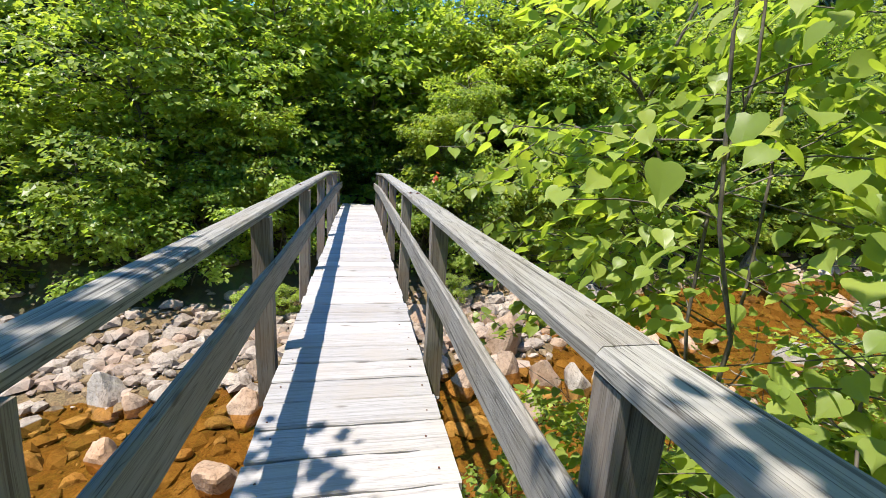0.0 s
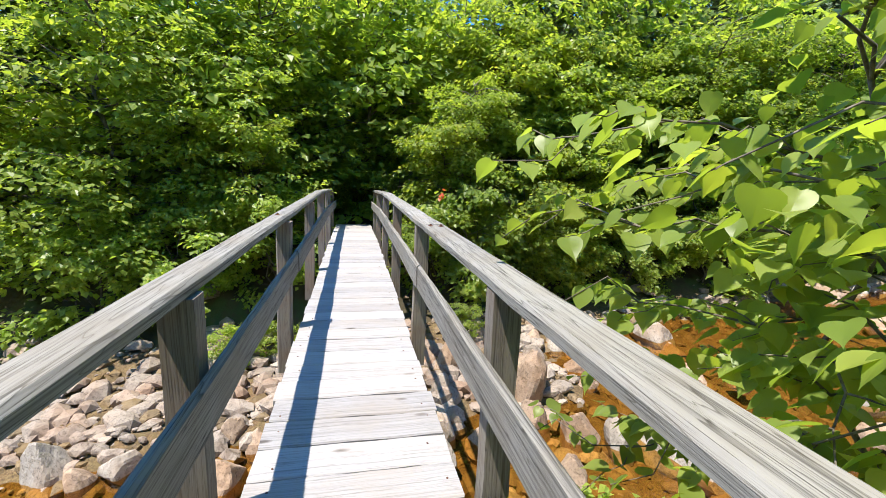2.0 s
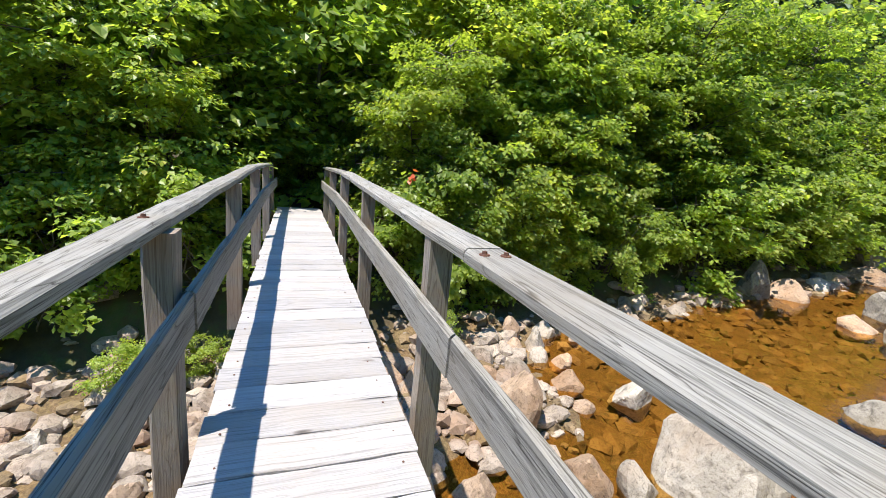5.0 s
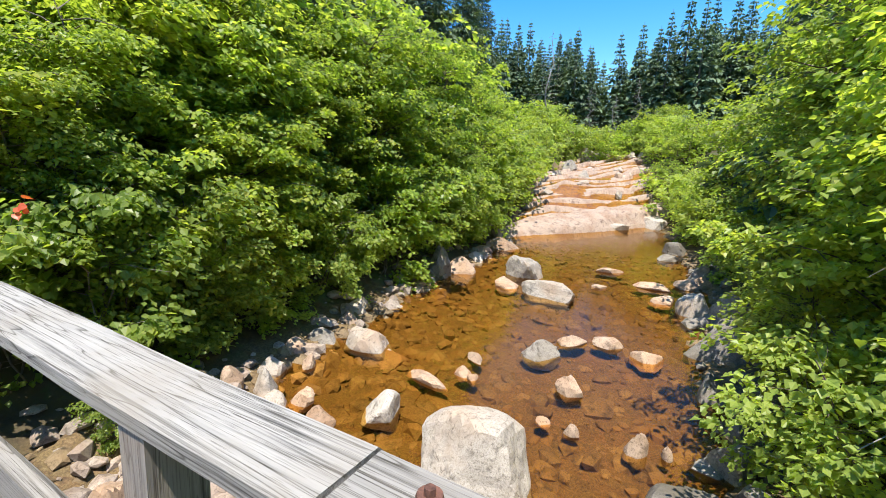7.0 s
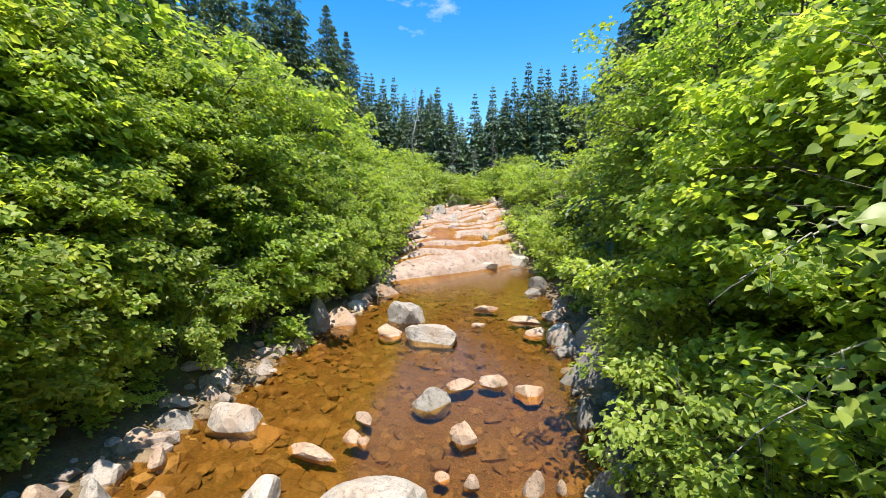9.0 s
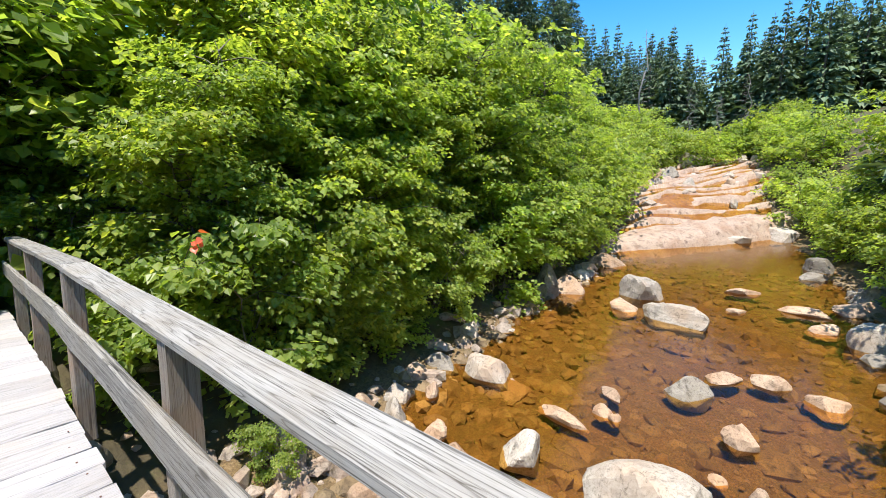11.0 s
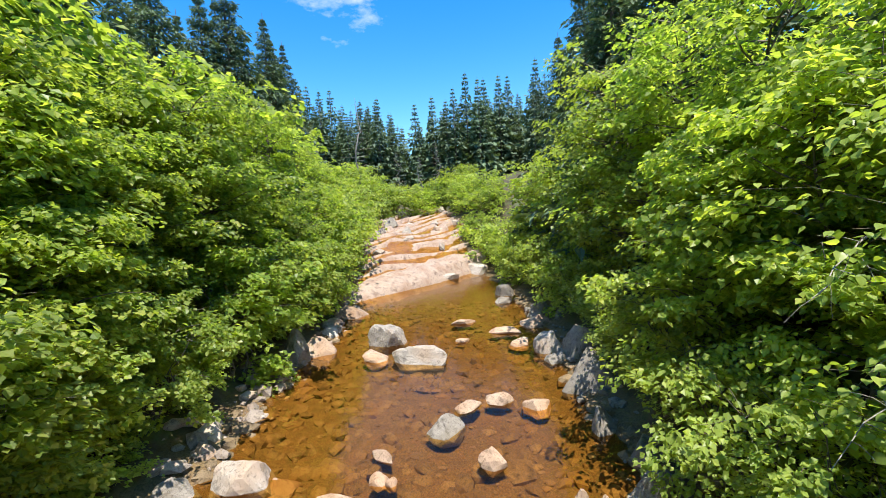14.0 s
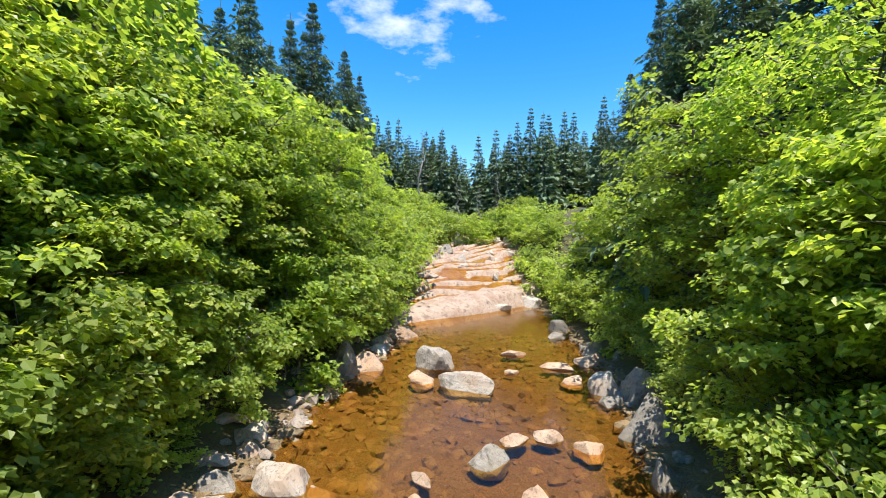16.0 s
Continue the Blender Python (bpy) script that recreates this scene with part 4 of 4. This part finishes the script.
# near bank, beyond the beech by the rail
for x in np.arange(5.2, 34, 1.15):
    xx = x + rngt.uniform(-0.4, 0.4)
    plant("low" if xx < 19 else "back_bush", xx, bank_near(xx) - rngt.uniform(0.7, 1.4), rngt.uniform(0.55, 0.95))
for x in np.arange(5.0, 30, 1.8):
    xx = x + rngt.uniform(-0.5, 0.5)
    plant(rngt.choice(["lit", "lit", "turn"]) if xx < 19 else "back_maple", xx, bank_near(xx) - rngt.uniform(1.9, 3.2), rngt.uniform(0.7, 1.0))
for x, dy, s in ((6.4, 3.4, 0.82), (8.9, 2.7, 0.9), (12.0, 2.6, 0.98), (15.3, 2.7, 0.9), (18.4, 2.6, 0.8)):
    plant("tall", x, float(bank_near(x)) - dy, s)
for x, dy in ((8.6, 1.5), (6.4, 1.9)):
    plant("turn", x, bank_near(x) - dy, 0.95)
for x in np.arange(3, 32, 2.8):
    plant("back_maple", x, bank_near(x) - rngt.uniform(5.4, 8.5), rngt.uniform(0.95, 1.25))
for x, y, s in ((22.0, 19.9, 1.38), (20.0, 22.4, 1.2), (19.0, 25.5, 1.25)):
    plant("spruce", x, y, s)
for x, dy, s in ((18.0, 4.4, 1.25), (21.0, 4.0, 1.3), (24.0, 4.6, 1.2)):
    plant("spruce", x, float(bank_near(x)) - dy, s)
for x in (16.5, 19, 22, 25, 29, 34):
    plant("spruce", x + rngt.uniform(-0.8, 0.8), bank_near(x) - rngt.uniform(5.0, 6.5), rngt.uniform(1.2, 1.5))
for x in np.arange(0, 48, 4):
    plant("far", x, bank_near(x) - rngt.uniform(9, 14), rngt.uniform(0.9, 1.2))
for x in np.arange(-11, -3.2, 2.0):
    plant("back_maple", x, bank_near(x) - rngt.uniform(2.5, 4.5), 0.9)
# upstream hillside
for i in range(54):
    x = 33 + i * 0.8
    y = (bank_far(x) + rngt.uniform(0.2, 4)) if i % 2 else (bank_near(x) - rngt.uniform(0.2, 4))
    plant("back_bush", x, y, rngt.uniform(0.8, 1.35))
for i in range(20):
    x = 50 + 8 * rngt.random()
    plant("back_bush", x, 8 + 20 * (i + rngt.random()) / 20, rngt.uniform(0.9, 1.5))
for i in range(104):
    x = 60 + 22 * rngt.random() ** 1.4
    y = -4 + 42 * (i * 0.618 % 1) + rngt.uniform(-0.5, 0.5)
    plant("far", x, y, rngt.uniform(0.8, 1.15))
for x, y, s in ((-2.6, 12.3, 0.4), (-1.7, 12.7, 0.32), (2.7, 12.8, 0.32), (1.9, 3.3, 0.7), (2.7, 3.8, 0.65), (1.55, 2.4, 0.6), (3.6, 3.7, 0.7), (1.75, 4.2, 0.62), (2.7, 4.6, 0.7), (4.2, 4.0, 0.8)):
    plant("bush", x, y, s)
# closing the path beyond the bridge
for x, y, s in ((-1.9, 19.0, 0.95), (1.7, 19.4, 0.95), (-0.5, 22.0, 1.1), (2.4, 23.5, 1.2), (-3.6, 21.5, 1.15), (0.6, 25.5, 1.4), (-1.6, 26.5, 1.4)):
    plant("tall", x, y, s)
for x, y, s in ((-1.5, 17.4, 0.7), (1.5, 17.2, 0.75), (0.3, 19.0, 0.8), (-0.7, 18.6, 0.6)):
    plant("bush", x, y, s)

# kinds of tree not yet standing anywhere take places in the back rows
spare = [ob for group in proto.values() for ob in group if ob.name not in used]
for n, ob in enumerate(spare):
    x = 12.0 + 3.1 * n
    ob.matrix_world = pose(x, bank_far(x) + 4.2, float(ground_z(x, bank_far(x) + 4.2)))
# the beech that hangs over the rail, pruned along the bridge, and the maple that shades the start
NEAR = "beech sapling with broad bright leaves overhanging the rail"
def off_bridge(bx, by, bz):
    def clear(at):
        x, y, z = at[:, 0] + bx, at[:, 1] + by, at[:, 2] + bz
        reach = np.where(x < 2.2, np.where(z > 0.0, 5.42, 4.95), 4.55)
        return (x > 0.88 + 0.06 * np.sin(9 * y)) & (y < reach) & (y > 1.4 - x * 0.3)
    return clear


for k, (bx, by, h, r, n) in enumerate(((2.7, 2.9, 6.4, 2.0, 5200), (4.5, 2.7, 5.2, 1.9, 2900), (1.9, 3.5, 5.6, 1.6, 4200), (1.9, 2.6, 2.6, 1.0, 2400))):
    bz = float(ground_z(bx, by)) - 0.05
    t = broadleaf("beech", 600 + k, h, r, n, 0.098, M_LEAF_BRIGHT, NEAR, 3, 0.05, 0.4, 0.45, True, 54, off_bridge(bx, by, bz))
    t.matrix_world = pose(bx, by, bz)
t = broadleaf("maple", 620, 7.4, 1.9, 7500, 0.11, M_LEAF, "maple whose crown shades the start of the bridge", 1, 0.5)
t.matrix_world = pose(-2.7, 0.5, float(ground_z(-2.7, 0.5)))


# drooping leafy boughs that reach over the right-hand rail
def leafy_bough(tree, seed, foot, tip, count, size, mat, hang=-0.3):
    """A thin bough with side twigs, and leaves hanging in two ranks along them."""
    rng = np.random.default_rng(seed)
    foot, tip = np.array(foot, float), np.array(tip, float)
    ln = np.linalg.norm(tip - foot)
    main = limb_line(rng, foot, tip, 0.16 * ln, 10)
    lines = [(main, 0.009)]
    way = (tip - foot) / ln
    side = np.cross(way, (0, 0, 1.0))
    for k in range(6):
        i = 2 + k
        s = 1 if k % 2 else -1
        c = main[i] + (way * 0.7 + side * s * 0.8 + np.array([0, 0, -0.15])) * ln * rng.uniform(0.16, 0.30)
        lines.append((limb_line(rng, main[i], c, 0.03, 6), 0.004))
    ats, outs = [], []
    tot = sum(len(l) for l, _ in lines)
    for l, _ in lines:
        m = max(3, int(count * len(l) / tot))
        t = np.linspace(0.25, 1.0, m)
        q = np.stack([np.interp(t, np.linspace(0, 1, len(l)), l[:, d]) for d in range(3)], 1)
        s = np.where(np.arange(m) % 2, 1.0, -1.0)[:, None]
        ats.append(q + rng.normal(0, 0.008, (m, 3)))
        outs.append(way * 0.5 + side * s)
    at, out = np.concatenate(ats), np.concatenate(outs)
    bough = part("bough", mesh_np("bough", *tube(main, np.linspace(0.009, 0.002, len(main)), 5), M_BARK, True), tree)
    for l, r in lines[1:]:
        part("twig", mesh_np("twig", *tube(l, np.linspace(r, 0.0015, len(l)), 4), M_BARK, True), bough)
    v, f = leaves(rng, at, size, 0.32, out, True, hang=hang)
    tagged(part("leaf_spray", mesh_np("leaf_spray", v, f, mat, True), bough), kind="stuff")


beech = tagged(new("beech"), "beech with long leafy boughs hanging over the rail", "tree", "streamside trees")
stem = limb_line(np.random.default_rng(31), (2.6, 4.1, float(ground_z(2.6, 4.1)) - 0.3), (2.45, 4.3, 3.6), 0, 9)
part("trunk", mesh_np("trunk", *tube(stem, np.linspace(0.022, 0.008, 9), 8), M_BARK, True), beech)
rngq = np.random.default_rng(44)
for k in range(13):
    h = 0.42 + 0.55 * k / 13
    i = h * 7.99
    a0 = stem[int(i)]
    ty = rngq.uniform(3.3, 5.15)
    tx = rngq.uniform(0.92, 1.35) if k % 3 else rngq.uniform(1.5, 2.2)
    leafy_bough(beech, 800 + k, a0, (tx, ty, a0[2] + rngq.uniform(-0.35, 0.35)), 52, 0.105, M_LEAF_BRIGHT)
# the long boughs that come nearest the walker, with their broad leaves hanging
for k, (fx, fy, fz, tx, ty, tz, n) in enumerate(((2.2, 3.7, 1.0, 0.68, 4.8, 1.5, 46), (2.1, 3.8, 0.8, 0.78, 4.95, 1.12, 44), (2.0, 3.5, 1.1, 0.92, 4.2, 1.32, 30), (2.2, 3.8, 0.6, 1.0, 4.7, 0.85, 50), (2.4, 3.9, 0.3, 1.15, 4.8, 0.4, 60), (2.3, 3.9, 0.2, 1.1, 4.4, 0.1, 60))):
    leafy_bough(beech, 860 + k, (fx, fy, fz), (tx, ty, tz), int(n * 1.3), 0.098, M_LEAF_BRIGHT, -0.6)
# a second beech, added unseen behind the start, whose high boughs throw dappled shade on the first length of rail
shade = tagged(new("beech"), "unseen beech added to dapple the rail, with high spreading leafy boughs", "tree", "streamside trees")
stem = limb_line(np.random.default_rng(33), (2.7, 0.5, float(ground_z(2.7, 0.5)) - 0.3), (2.3, 0.9, 3.7), 0, 9)
part("trunk", mesh_np("trunk", *tube(stem, np.linspace(0.035, 0.01, 9), 8), M_BARK, True), shade)
for k in range(12):
    tip = (rngq.uniform(-0.35, 0.25), 0.55 + 0.11 * k, 3.3 + 0.1 * (k % 4))
    leafy_bough(shade, 840 + k, stem[8 - k % 3], tip, 95, 0.095, M_LEAF_BRIGHT)

# ---- dead wood and small accents ----
def dead_tree(seed, height, label, name="dead_tree"):
    """A bare grey snag with short broken limbs."""
    rng = np.random.default_rng(seed)
    tree = tagged(new(name), label, "dead tree")
    line = limb_line(rng, (0, 0, -0.5), (0.15, 0.1, height), 0, 9)
    part("trunk", mesh_np("trunk", *tube(line, np.linspace(0.012 * height + 0.02, 0.012, 9), 6), M_TWIG, True), tree)
    chunks = []
    for k in range(34):
        h = 0.3 + 0.68 * k / 34
        a = line[0] * (1 - h) + line[-1] * h
        ang, ln = k * 2.4, (1.1 - h) * height * 0.2 * rng.uniform(0.5, 1.2) + 0.2
        c = a + (math.cos(ang) * ln, math.sin(ang) * ln, ln * rng.uniform(-0.1, 0.35))
        chunks.append(tube(limb_line(rng, a, c, 0.05, 5), np.linspace(0.03, 0.006, 5), 3))
    tagged(part("branchwork", mesh_np("branchwork", *join(chunks), M_TWIG), tree), kind="stuff")
    return tree


d = dead_tree(700, 11.5, "bare grey dead spruce above the treeline")
d.matrix_world = pose(50, 21.0, float(ground_z(50, 21.0)))
for k, (x, y, h) in enumerate(((56, 17.5, 8.0), (57, 14.8, 7.0), (58, 12.6, 8.5))):
    d = dead_tree(702 + k, h, "thin pale dead trunk before the dark spruces")
    d.matrix_world = pose(x, y, float(ground_z(x, y)))


def dead_branch(seed, foot, tip, thick, label):
    """A bare forked bough reaching out of the leaves."""
    rng = np.random.default_rng(seed)
    foot, tip = np.array(foot), np.array(tip)
    line = limb_line(rng, (0, 0, 0), tip - foot, 0.05, 8)
    ob = tagged(new("dead_branch"), label, "branch", "dead branches")
    part("bough", mesh_np("bough", *tube(line, np.linspace(thick, 0.004, 8), 6), M_TWIG, True), ob)
    for k in range(7):
        i = 1 + k % 6
        c = line[i] + rng.normal(0, 0.22, 3) + (tip - foot) * 0.14
        part("twig", mesh_np("twig", *tube(limb_line(rng, line[i], c, 0.02, 4), np.linspace(thick * 0.4, 0.002, 4), 4), M_TWIG, True), ob)
    ob.matrix_world = Matrix.Translation(foot)
    return ob


DB = "bare pale dead branch sticking out of the bushes"
dead_branch(720, (4.3, 2.9, -0.9), (3.5, 4.7, -0.7), 0.022, DB)
dead_branch(721, (4.8, 3.3, 0.4), (4.1, 4.7, -0.5), 0.012, DB)
dead_branch(722, (5.4, 3.3, 1.4), (4.6, 4.5, 0.9), 0.012, DB)
dead_branch(723, (10.2, 14.9, -0.8), (8.8, 14.0, -0.5), 0.012, DB)
dead_branch(724, (20.5, 3.2, -1.0), (18.9, 5.0, -1.5), 0.02, DB)
dead_branch(725, (22.0, 3.0, -0.6), (20.4, 4.9, -1.0), 0.016, DB)
dead_branch(726, (4.8, 14.4, 0.2), (3.9, 13.5, 0.6), 0.012, DB)

sprig = tagged(new("red_sprig"), "small sprig of early red maple leaves in the bushes", "leaves")
M_RED = leaf_mat("red_leaf", ((0.0, (0.35, 0.06, 0.03)), (1.0, (0.6, 0.14, 0.06))), 0.4)
rngr = np.random.default_rng(9)
part("stem", mesh_np("stem", *tube([(0, 0.5, -0.3), (0, 0.2, -0.05), (0, 0, 0)], [0.006, 0.005, 0.003], 5), M_BARK, True), sprig)
for k in range(7):
    v, f = leaves(rngr, np.array([[0, 0, 0]]) + rngr.normal(0, 0.05, (1, 3)), 0.10, 0.6, None, True)
    part("leaf", mesh_np("leaf", v, f, M_RED, True), sprig)
sprig.matrix_world = Matrix.Translation((2.12, 13.0, 0.85))
